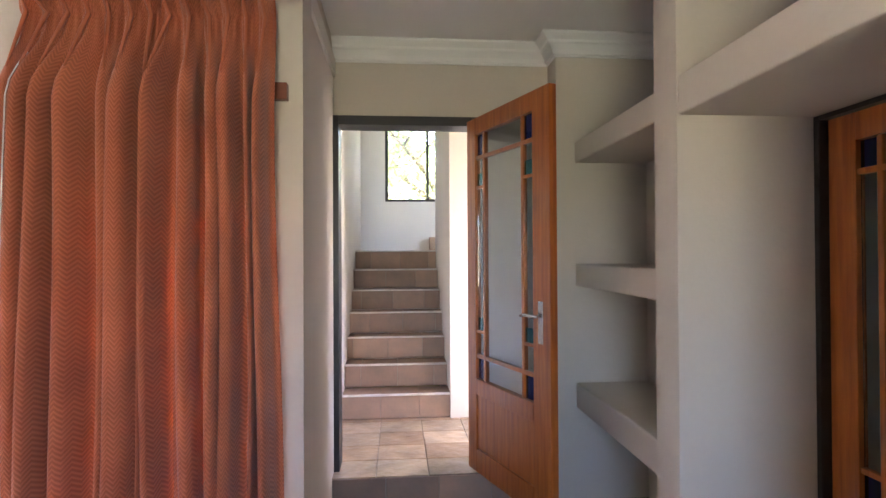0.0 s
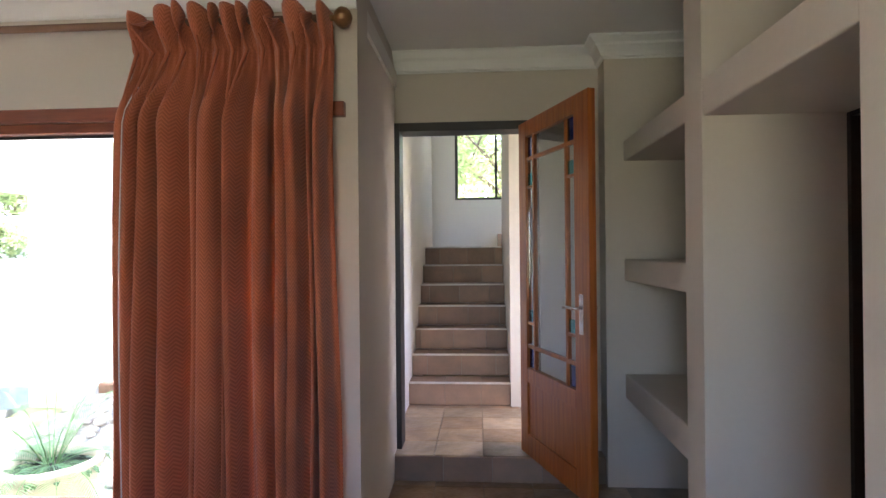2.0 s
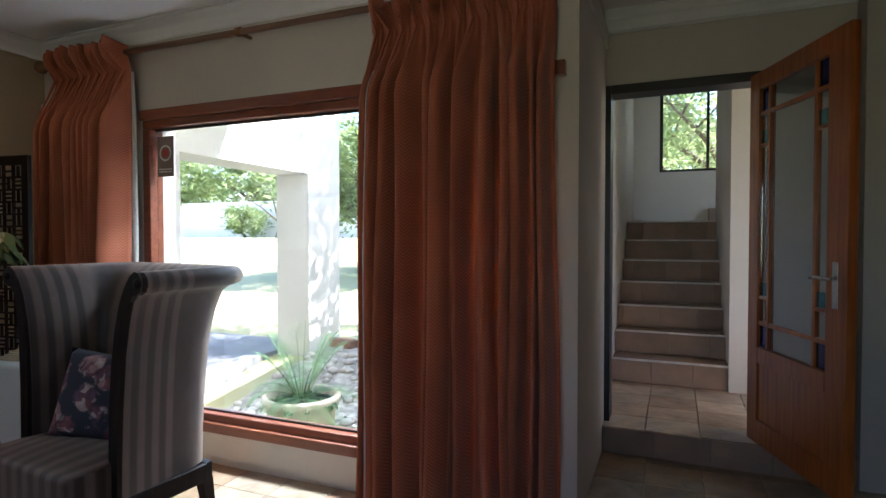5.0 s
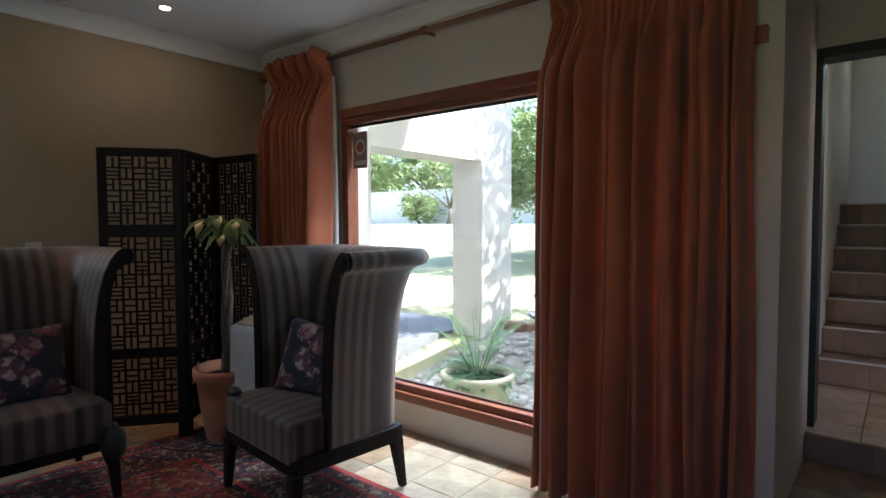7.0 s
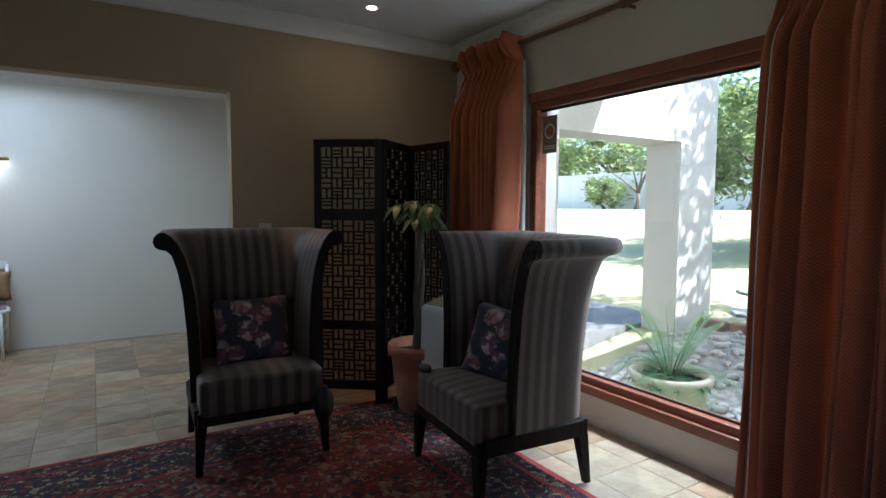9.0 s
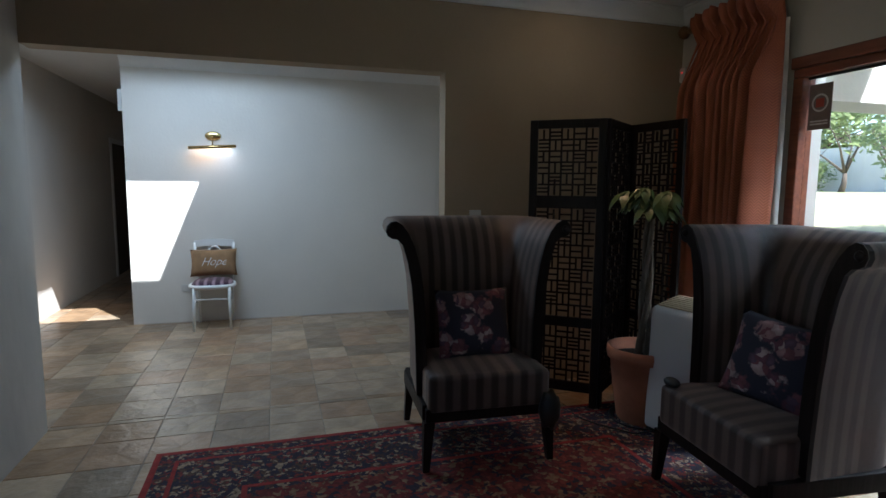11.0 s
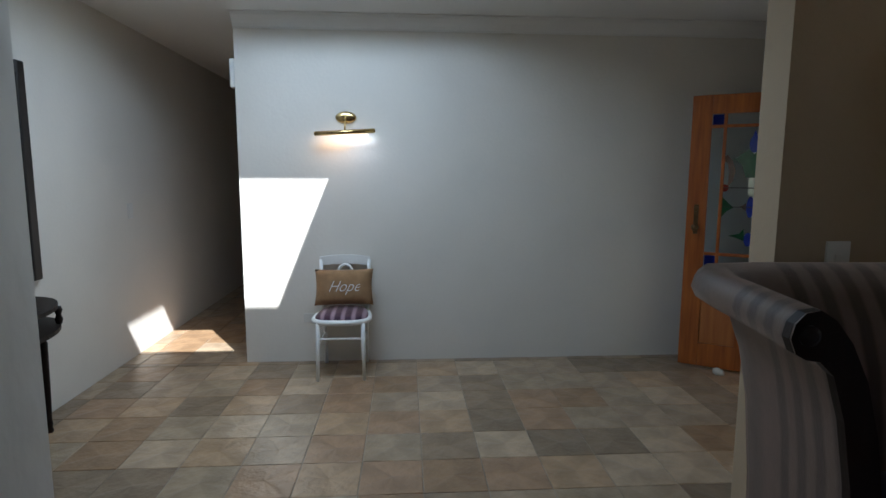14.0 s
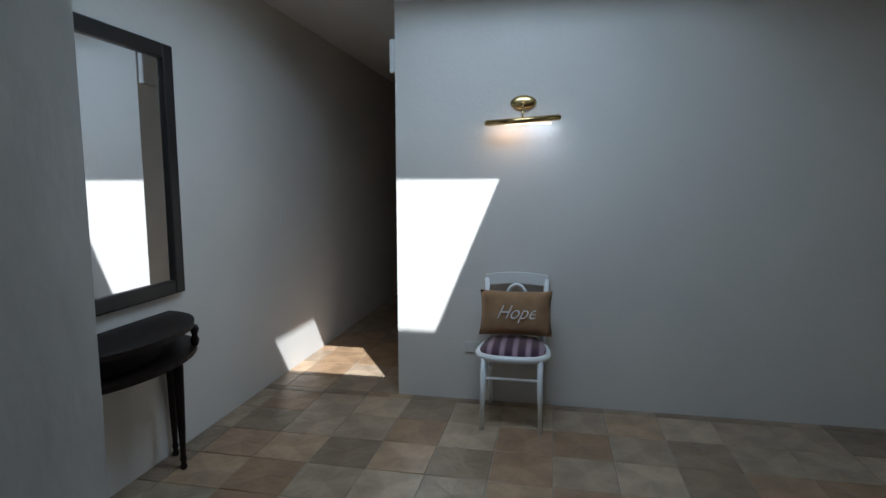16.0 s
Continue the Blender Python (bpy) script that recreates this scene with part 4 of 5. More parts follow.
# ---- heater ----
ht = thing("air_purifier", "white upright appliance with a tan top grille", "appliance", pose(-2.775, 1.335, RUGZ, 0, 0, 12))
bm = bmesh.new()
box(bm, -0.17, 0.17, -0.11, 0.11, 0.02, 0.745)
for v in bm.verts:
    if v.co.z > 0.5:
        v.co.x *= 0.92
        v.co.z -= 0.05 if v.co.y < 0 else 0
part("body", bevelled(bm, 0.025, 3), PLASTIC, ht, "white plastic body", True)
for k in range(8):
    part("grille_slat", rbox(-0.13, 0.13, -0.006, 0.006, -0.003, 0.006, 0.002), GRILLE, ht, m=pose(0, -0.075 + k * 0.021, 0.706 + k * 0.0048, 12))
for x in (-0.14, 0.14):
    part("foot", rbox(x - 0.02, x + 0.02, -0.09, 0.09, 0, 0.03, 0.004), RUBBER, ht)
solid("power_cable", tube(bmesh.new(), [(-2.86, 1.42, 0.02), (-2.86, 1.10, 0.02), (-3.02, 0.98, 0.019), (-3.12, 0.93, 0.019), (-3.20, 0.92, 0.019)], 0.004, 6), RUBBER, "black power cable lying across the floor and rug", "cable", True)

# ---- small fixtures of the lounge ----
dl = thing("downlight", "small lit recessed downlight in the ceiling", "ceiling light", pose(-3.31, 1.07, CEIL))
part("trim_ring", lathe([(0.030, -0.002), (0.045, -0.004), (0.045, 0.0), (0.03, 0.0)], 28, False), CHROME, dl, smooth=True)
part("bulb", lathe([(0.03, -0.0015), (0.02, -0.0025), (0.002, -0.003)], 24), WARM_GLOW, dl, smooth=True)
spot = bpy.data.lights.new("downlight_beam", "SPOT")
spot.energy, spot.color, spot.spot_size, spot.spot_blend, spot.shadow_soft_size = 7.0, (1.0, 0.58, 0.28), radians(50), 0.6, 0.03
lo = new("downlight_beam", spot)
lo.matrix_world = look((-3.31, 1.07, CEIL - 0.012), (-3.13, 1.0, 0))
pir = solid("motion_sensor", rbox(-0.03, 0.03, -0.045, 0, -0.05, 0.05, 0.012, 3), PLASTIC, "white alarm sensor high in the corner", "sensor", True, m=pose(-3.735, 2.039, 2.12))
part("indicator", rbox(-0.004, 0.004, -0.047, -0.044, 0.012, 0.02, 0.001), glowing("red_indicator", (1.0, 0.03, 0.02), 2.0), pir, "small red light")
oc = solid("wall_socket", rbox(0, 0.008, -0.04, 0.04, -0.06, 0.06, 0.003), PLASTIC, "white wall switch plate by the opening", "switch", m=pose(XW, 0.505, 1.13))
part("rocker", rbox(0.008, 0.012, -0.012, 0.012, -0.02, 0.02, 0.002), PLASTIC, oc)
part("curtain_hook_block", rbox(-0.425, -0.352, 2.0, 2.039, 1.99, 2.052, 0.003), FRAME_WOOD, win)


# ---- panelled doors with coloured glass ----
def door_leaf(parent, W, H, glass, cols, rows_z, corner, plain, kick, wood):
    """Stiles, rails, muntins, panes and a kick panel; x along the leaf from the hinge, z up."""
    g0, g1, gz0, gz1 = glass
    T = 0.02
    part("stile", rbox(0, g0, -T, T, 0, H, 0.003), wood, parent)
    part("stile", rbox(g1, W, -T, T, 0, H, 0.003), wood, parent)
    part("rail", rbox(g0, g1, -T, T, gz1, H, 0.003), wood, parent)
    part("rail", rbox(g0, g1, -T, T, kick[1], gz0, 0.003), wood, parent)
    part("rail", rbox(g0, g1, -T, T, 0, kick[0], 0.003), wood, parent)
    for x0, x1 in kick[2]:
        part("kick_panel", rbox(x0, x1, -0.009, 0.009, kick[0], kick[1], 0.004), MERANTI_LIGHT if kick[3] else wood, parent)
    for (a, b), (c, d) in zip(kick[2], kick[2][1:]):
        part("rail", rbox(b, c, -T, T, kick[0], kick[1], 0.003), wood, parent)
    xs_, zs_ = [g0, *cols, g1], [gz0, *rows_z, gz1]
    for x in cols:
        part("muntin", rbox(x - 0.011, x + 0.011, -0.014, 0.014, gz0, gz1, 0.003), wood, parent)
    for z in rows_z:
        part("muntin", rbox(g0, g1, -0.0135, 0.0135, z - 0.011, z + 0.011, 0.003), wood, parent)
    for i in range(len(xs_) - 1):
        for j in range(len(zs_) - 1):
            edge_c, edge_r = i in (0, len(xs_) - 2), j in (0, len(zs_) - 2)
            mat = corner if edge_c and edge_r else plain
            part("pane", boxes((xs_[i] + 0.004, xs_[i + 1] - 0.004, -0.003, 0.003, zs_[j] + 0.004, zs_[j + 1] - 0.004)), mat, parent)


hx, hy = 0.486, 3.165
leaf_turn = math.degrees(math.atan2(2.378 - hy, 0.766 - hx))
idoor = tagged(thing("inner_door", "varnished timber door with bevelled and cobalt glass, standing open", "door", pose(hx, hy, STEP + 0.015, 0, 0, leaf_turn)))
door_leaf(idoor, 0.828, 2.02, (0.10, 0.685, 0.53, 1.925), [0.19, 0.585], [0.66, 1.79], PANE_BLUE, PANE_TINTED, (0.13, 0.44, [(0.10, 0.685)], False), MERANTI)
for z in (0.80, 1.62):
    for x0, x1 in ((0.10, 0.19), (0.585, 0.685)):
        part("muntin", rbox(x0, x1, -0.013, 0.013, z - 0.008, z + 0.008, 0.002), MERANTI, idoor)
        part("pane", boxes((x0 + 0.004, x1 - 0.012, -0.0045, 0.0045, z + 0.01, z + 0.08)), PANE_TEAL, idoor)
for s in (-1, 1):
    plate = part("handle_plate", rbox(0.735, 0.775, min(s * 0.02, s * 0.026), max(s * 0.02, s * 0.026), 0.82, 1.02, 0.002), CHROME, idoor, "chrome lock plate")
    part("handle", tube(bmesh.new(), [(0.755, s * 0.024, 0.95), (0.755, s * 0.062, 0.95), (0.74, s * 0.07, 0.95), (0.69, s * 0.068, 0.953), (0.645, s * 0.066, 0.945)], [0.009, 0.009, 0.009, 0.008, 0.007], 10), CHROME, plate, "chrome lever", True)
for z in (0.25, 1.05, 1.8):
    part("hinge", tube(bmesh.new(), [(-0.004, 0.0, z), (-0.004, 0.0, z + 0.09)], 0.007, 10), BRASS, idoor)
fr = structure("door_frame_1", boxes((DX0 + 0.001, DX0 + 0.042, 3.172, 3.34, STEP, DZ1 - 0.001), (DX1 - 0.045, DX1 - 0.001, 3.172, 3.34, STEP, DZ1 - 0.001), (DX0 + 0.042, DX1 - 0.045, 3.172, 3.34, DZ1 - 0.055, DZ1 - 0.001), r=0.003), BLACK_FRAME, "black-stained door frame")

# door in the recess of the shelves
rdoor = thing("side_door", "closed varnished timber door with dark glass panes", "door", pose(1.655, 1.822, 0.0, 0, 0, -90))
door_leaf(rdoor, 0.92, 1.93, (0.12, 0.80, 0.55, 1.80), [0.21, 0.71], [0.66, 1.69], PANE_BLUE, PANE_TINTED, (0.14, 0.46, [(0.12, 0.80)], False), MERANTI)
part("handle", tube(bmesh.new(), [(0.86, -0.02, 1.0), (0.86, -0.06, 1.0), (0.76, -0.062, 1.0)], 0.009, 10), CHROME, rdoor, "chrome lever", True)
structure("door_frame_2", boxes((1.60, 1.69, 1.825, 1.8515, 0, 1.915), (1.63, 1.69, 0.87, 0.90, 0, 1.93), (1.60, 1.69, 0.966, 1.824, 1.896, 1.9145), r=0.003), BLACK_FRAME, "dark timber frame of the side door")

# ---- stairs ----
N0, RISE, RUN = 4.20, 0.1855, 0.245
stairs = thing("staircase", "straight stair clad in sandstone tiles with pale nosings", "stairs", pose(0, 0, 0))
NOSE = material("pale_nosing", (0.74, 0.68, 0.62), 0.4, vary=0.15, scale=10, fine=60, bump=0.1)
for k in range(7):
    y, z = N0 + RUN * k, STEP + RISE * (k + 1)
    x1 = 0.56 if k == 0 else 0.459
    step = part("step", boxes((-0.37, x1, y + 0.014, y + RUN + (0.0 if k < 6 else 1.0), max(0.0, z - RISE), z - 0.014)), GROUT, stairs)
    off = (0.0, 0.13, 0.05, 0.18, 0.09, 0.02, 0.16)[k]
    cuts = [-0.368] + [c for c in (-0.37 + off + 0.295 * i for i in range(0, 5)) if -0.33 < c < x1 - 0.04] + [x1]
    for a, b in zip(cuts, cuts[1:]):
        part("riser_tile", rbox(a + 0.002, b - 0.002, y, y + 0.014, z - RISE + 0.002, z - 0.016, 0.003), STAIR_TILE, step)
        part("tread_tile", rbox(a + 0.002, b - 0.002, y - 0.008, y + RUN - (0.016 if k < 6 else 0.0), z - 0.014, z, 0.004), STAIR_TILE, step)
    part("nosing", rbox(-0.368, x1, y - 0.012, y + 0.012, z - 0.013, z + 0.0025, 0.004), NOSE, step)
part("landing", boxes((-0.37, 0.6, N0 + 7 * RUN, 6.6, 1.2, STEP + 7 * RISE)), STAIR_TILE, stairs)
structure("skirting_stairs", boxes((0.44, 0.60, 6.45, 6.6, STEP + 7 * RISE, STEP + 7 * RISE + 0.16)), STAIR_TILE, "tiled upstand on the landing")
w2 = structure("window_2", boxes((-0.08, -0.045, 6.62, 6.66, 2.045, 3.1), (0.685, 0.72, 6.62, 6.66, 2.045, 3.1), (-0.045, 0.685, 6.62, 6.66, 2.045, 2.075), (-0.045, 0.685, 6.62, 6.66, 3.07, 3.1), (0.415, 0.445, 6.62, 6.66, 2.075, 3.07)), BLACK_FRAME, "dark steel window on the stair")
for a, b in ((-0.045, 0.415), (0.445, 0.685)):
    p = part("pane", boxes((a, b, 6.637, 6.642, 2.075, 3.07)), PANE, w2)
    p.visible_shadow = False
structure("door_3", boxes((0.62, 1.45, 4.262, 4.299, STEP + 0.01, 2.19), (0.575, 0.62, 4.25, 4.299, STEP, 2.25), (0.62, 1.45, 4.25, 4.299, 2.19, 2.25), r=0.003), WHITE_PAINT, "white painted lobby door in a white frame")
solid("cupboard_handle", rbox(0.655, 0.675, 4.235, 4.262, 1.15, 1.29, 0.004), BRASS, "small brass pull on the white door", "handle")
sw = solid("light_switch", rbox(-0.369, -0.36, 3.62, 3.70, 1.30, 1.42, 0.003), PLASTIC, "white light switch on the stair wall", "switch")


# ---- hall furniture ----
bc = thing("bentwood_chair", "white painted bentwood chair with purple striped seat pad", "chair", pose(-5.995, -1.305, 0, 0, 0, 90))


def seat_outline(s, n=32):
    out = []
    for i in range(n):
        a = 2 * math.pi * i / n
        x, y = math.cos(a), math.sin(a)
        k = (abs(x) ** 3.2 + abs(y) ** 3.2) ** (-1 / 3.2)
        out.append((x * k * s * (0.185 - 0.02 * y), y * k * s * 0.19))
    return out


bm = bmesh.new()
tube(bm, [(x, y, 0.405) for x, y in seat_outline(1.0)] + [(*seat_outline(1.0)[0], 0.405)], 0.019, 8)
part("seat_ring", bm, WHITE_PAINT, bc, smooth=True)
bm = bmesh.new()
lay = bm.loops.layers.uv.new("UVMap")
rings = [[bm.verts.new((x, y, z)) for x, y in seat_outline(s)] for s, z in ((0.95, 0.40), (0.96, 0.425), (0.85, 0.447), (0.55, 0.458), (0.2, 0.462))]
for a, b in zip(rings, rings[1:]):
    for i in range(32):
        bm.faces.new((a[i], a[(i + 1) % 32], b[(i + 1) % 32], b[i]))
bm.faces.new(rings[-1])
bm.faces.new(rings[0][::-1])
for f in bm.faces:
    for loop in f.loops:
        loop[lay].uv = (loop.vert.co.x, loop.vert.co.y)
part("seat_pad", bm, PLAID, bc, "purple woven seat with pale stripes", True)
for s in (-1, 1):
    part("leg", tube(bmesh.new(), [(s * 0.150, -0.165, 0.40), (s * 0.154, -0.175, 0.2), (s * 0.158, -0.18, 0.0)], [0.015, 0.014, 0.011], 10), WHITE_PAINT, bc, smooth=True)
    part("back_leg", tube(bmesh.new(), [(s * 0.15, 0.20, 0.0), (s * 0.152, 0.175, 0.25), (s * 0.158, 0.165, 0.42), (s * 0.168, 0.185, 0.62), (s * 0.176, 0.205, 0.78)], [0.013, 0.014, 0.015, 0.014, 0.013], 10), WHITE_PAINT, bc, smooth=True)
    part("stretcher", tube(bmesh.new(), [(s * 0.154, -0.172, 0.24), (s * 0.152, 0.176, 0.24)], 0.008, 8), WHITE_PAINT, bc, smooth=True)
part("stretcher", tube(bmesh.new(), [(-0.155, -0.17, 0.29), (0.155, -0.17, 0.29)], 0.008, 8), WHITE_PAINT, bc, smooth=True)
rows = []
for i in range(13):
    u = i / 6 - 1
    y = 0.205 + 0.022 * (1 - u * u)
    crown = 0.012 * (1 - u * u)
    rows.append([(u * 0.182, y - 0.011, 0.735 + crown), (u * 0.182, y - 0.011, 0.80 + crown), (u * 0.182, y + 0.011, 0.80 + crown), (u * 0.182, y + 0.011, 0.735 + crown), (u * 0.182, y - 0.011, 0.735 + crown)])
sheet("top_rail", rows, WHITE_PAINT, bc, smooth=False)
part("hoop", tube(bmesh.new(), [(0.065 * math.cos(a), 0.185 + 0.03 * math.sin(a), 0.64 + 0.10 * math.sin(a)) for a in [math.pi * i / 16 for i in range(17)]], 0.010, 8), WHITE_PAINT, bc, smooth=True)
part("splat", rbox(-0.055, 0.055, 0.175, 0.187, 0.43, 0.66, 0.004), WHITE_PAINT, bc)
part("hanger", tube(bmesh.new(), [(-0.21, 0.05, 0.36), (-0.12, 0.05, 0.36)], 0.003, 6), CHROME, bc, smooth=True)
HM = pose(-6.035, -1.30, 0.475, -17, 0, 92)
hope = cushion("hope_cushion", 0.415, 0.26, 0.12, BURLAP, "tan burlap cushion printed with the word Hope in white", HM, 2)
fc = bpy.data.curves.new("Hope", "FONT")
fc.offset = -0.0014
fc.body, fc.size, fc.shear, fc.extrude, fc.align_x, fc.align_y = "Hope", 0.11, 0.5, 0.0012, "CENTER", "CENTER"
tmp = bpy.data.objects.new("text", fc)
scene.collection.objects.link(tmp)
me = bpy.data.meshes.new_from_object(tmp.evaluated_get(bpy.context.evaluated_depsgraph_get()))
bpy.data.objects.remove(tmp)
for v in me.vertices:
    x, y = v.co.x, v.co.y + 0.125
    u, w = x / 0.185, y / 0.125 - 1
    bulge = max(0.0, 1 - abs(u) ** 3) ** 0.5 * max(0.0, 1 - abs(w) ** 3) ** 0.5
    v.co = Vector((x * 0.9, -0.058 * bulge - 0.011 - v.co.z, y + 0.01 * x))
me.materials.append(WHITE_THREAD)
word = new("lettering", me)
word.parent = hope
bm = bmesh.new()
tube(bm, [(-0.125 + 0.02 * i, -0.05 + 0.0006 * (i - 5) ** 2, 0.155 + 0.022 * math.sin(i * 0.8)) for i in range(6)], 0.0016, 5)
part("flourish", bm, WHITE_THREAD, hope)
bm = bmesh.new()
tube(bm, [(0.02 + 0.018 * i, -0.052 + 0.0008 * i * i * 0.5, 0.085 + 0.014 * math.sin(i * 1.1)) for i in range(6)], 0.0016, 5)
part("flourish", bm, WHITE_THREAD, hope)

sc = thing("picture_light", "brass picture light glowing on the hall wall", "wall light", pose(HX, -1.283, 1.80))
part("back_plate", lathe([(0.058, 0.0), (0.06, 0.006), (0.055, 0.016), (0.045, 0.022), (0.02, 0.026), (0.004, 0.027)], 28), BRASS, sc, "round brass back plate", True, m=pose(0, 0, 0, 0, 90, 0) @ Matrix.Diagonal((0.72, 1.25, 1, 1)))
part("arm", tube(bmesh.new(), [(0.02, 0, 0), (0.055, 0, -0.02), (0.085, 0, -0.055), (0.10, 0, -0.095)], 0.006, 10), BRASS, sc, smooth=True)
shade = part("shade", tube(bmesh.new(), [(0.105, -0.205, -0.122), (0.105, 0.205, -0.098)], 0.0165, 18), BRASS, sc, "tubular brass shade", True)
for s in (-1, 1):
    part("end_cap", tube(bmesh.new(), [(0.105, s * 0.205, -0.110 + s * 0.012), (0.105, s * 0.212, -0.110 + s * 0.0125)], 0.013, 14), BRASS, sc, smooth=True)
part("lamp_tube", boxes((0.086, 0.092, -0.16, 0.16, -0.132, -0.122)), TUBE_GLOW, sc, "lit lamp tube")
for y, col, e in ((-0.09, (1.0, 0.62, 0.35), 0.10), (0.1, (0.9, 0.93, 1.0), 0.08)):
    al = bpy.data.lights.new("picture_light_beam", "AREA")
    al.shape, al.size, al.size_y, al.energy, al.color = "RECTANGLE", 0.16, 0.02, e, col
    ao = new("picture_light_beam", al)
    ao.matrix_world = look((HX + 0.082, -1.283 + y, 1.665), (HX + 0.0, -1.283 + y, 1.55))

mr = thing("wall_mirror", "tall mirror in a wide black frame above the console", "mirror", pose(0, HS, 0))
MX0, MX1, MZ0, MZ1, MF = -5.385, -4.70, 0.80, 1.995, 0.07
for a in ((MX0, MX0 + MF, MZ0, MZ1), (MX1 - MF, MX1, MZ0, MZ1), (MX0 + MF, MX1 - MF, MZ0, MZ0 + MF), (MX0 + MF, MX1 - MF, MZ1 - MF, MZ1)):
    part("frame", rbox(a[0], a[1], 0.002, 0.036, a[2], a[3], 0.009, 3), BLACK_FRAME, mr)
part("glass", boxes((MX0 + MF - 0.004, MX1 - MF + 0.004, 0.004, 0.016, MZ0 + MF - 0.004, MZ1 - MF + 0.004)), MIRROR, mr, "clear mirror glass")

ct = thing("console_table", "dark half-round console table with turned legs under the mirror", "console table", pose(-4.84, HS + 0.004, 0))


def half_round(rx, ry, z0, z1, n=22):
    bm = bmesh.new()
    lo = [bm.verts.new((-rx * math.cos(math.pi * i / n), ry * math.sin(math.pi * i / n), z0)) for i in range(n + 1)]
    hi = [bm.verts.new((-rx * math.cos(math.pi * i / n), ry * math.sin(math.pi * i / n), z1)) for i in range(n + 1)]
    bm.faces.new(lo)
    bm.faces.new(hi[::-1])
    for i in range(n):
        bm.faces.new((lo[i], lo[i + 1], hi[i + 1], hi[i]))
    bm.faces.new((lo[-1], lo[0], hi[0], hi[-1]))
    return bm


part("top", bevelled(half_round(0.45, 0.33, 0.70, 0.722), 0.004), DARK_WOOD, ct)
part("shelf", bevelled(half_round(0.46, 0.335, 0.585, 0.607), 0.004), DARK_WOOD, ct)
part("apron", half_round(0.34, 0.22, 0.607, 0.70), DARK_WOOD, ct)
TURNED = [(0.012, 0), (0.017, 0.012), (0.011, 0.03), (0.016, 0.05), (0.012, 0.07), (0.017, 0.2), (0.021, 0.40), (0.023, 0.50), (0.016, 0.52), (0.026, 0.54), (0.016, 0.555), (0.024, 0.585)]
for x, y in ((-0.29, 0.155), (0.29, 0.155), (-0.40, 0.03), (0.40, 0.03)):
    part("leg", lathe(TURNED, 18), DARK_WOOD, ct, "turned dark leg", True, m=pose(x, y, 0))
for x in (-0.29, 0.29):
    part("post", lathe([(0.014, 0.607), (0.02, 0.63), (0.012, 0.655), (0.02, 0.68), (0.014, 0.70)], 14), DARK_WOOD, ct, smooth=True, m=pose(x, 0.25, 0))
ls = solid("light_switch", rbox(-6.54, -6.465, HS, HS + 0.009, 1.06, 1.175, 0.003), PLASTIC, "white light switch on the hall wall", "switch")
part("rocker", rbox(-6.514, -6.49, HS + 0.009, HS + 0.013, 1.10, 1.135, 0.002), PLASTIC, ls)
solid("wall_siren", rbox(HX - 0.15, HX - 0.01, -2.09, -2.051, 2.0, 2.2, 0.01), PLASTIC, "white alarm box high on the corridor wall", "alarm box")
df = structure("door_frame_4", boxes((-9.45, -9.38, HS, HS + 0.02, 0, 1.98), (-10.24, -10.17, HS, HS + 0.02, 0, 1.98), (-10.17, -9.45, HS, HS + 0.02, 1.91, 1.98), r=0.003), WHITE_PAINT, "white corridor door frame")
structure("door_4", boxes((-10.17, -9.45, HS - 0.0, HS + 0.008, 0.005, 1.91)), material("dark_corridor_door", (0.09, 0.055, 0.035), 0.5, vary=0.2, scale=4, fine=40, bump=0.08, stretch=(10, 10, 1)), "dark closed corridor door")
sk = solid("wall_socket", rbox(HX, HX + 0.008, -1.62, -1.53, 0.30, 0.37, 0.003), PLASTIC, "white wall socket behind the chair", "socket")

# front door, open
fhx, fhy = -5.60, 1.845
fd = thing("front_door", "open varnished front door with leaded flower glass", "door", pose(fhx, fhy, 0.012, 0, 0, math.degrees(math.atan2(-0.65, -0.42))))
door_leaf(fd, 0.80, 1.94, (0.13, 0.67, 0.74, 1.81), [0.215, 0.585], [0.83, 1.725], PANE_BLUE, PANE_TINTED, (0.17, 0.60, [(0.13, 0.36), (0.44, 0.67)], True), MERANTI)


def lead_shape(pts, mat, name="glass_petal"):
    bm = bmesh.new()
    lo = [bm.verts.new((x, 0.0042, z)) for x, z in pts]
    hi = [bm.verts.new((x, 0.0062, z)) for x, z in pts]
    bm.faces.new(lo[::-1])
    bm.faces.new(hi)
    k = len(pts)
    for i in range(k):
        bm.faces.new((lo[i], lo[(i + 1) % k], hi[(i + 1) % k], hi[i]))
    part(name, bm, mat, fd)


def oval(cx, cz, rx, rz, n=16, tip=0.0):
    return [(cx + rx * math.cos(2 * math.pi * i / n), cz + rz * math.sin(2 * math.pi * i / n) + (tip if i == n // 4 else 0)) for i in range(n)]


OPAQUE = {"blue": (0.02, 0.04, 0.32), "green": (0.02, 0.085, 0.035), "mauve": (0.13, 0.075, 0.055), "red": (0.22, 0.015, 0.01)}
OP = {k: material(k + "_leaded_glass", c, 0.15, vary=0.15, scale=15, fine=60, bump=0.05) for k, c in OPAQUE.items()}
lead_shape(oval(0.40, 1.60, 0.032, 0.06, 16, 0.035), OP["blue"])
lead_shape([(0.40 - 0.12, 1.50), (0.40 - 0.05, 1.545), (0.40 - 0.03, 1.57), (0.40, 1.53), (0.40 + 0.03, 1.57), (0.40 + 0.05, 1.545), (0.40 + 0.12, 1.50), (0.40 + 0.07, 1.46), (0.40 + 0.04, 1.37), (0.40 - 0.04, 1.37), (0.40 - 0.07, 1.46)], OP["green"])
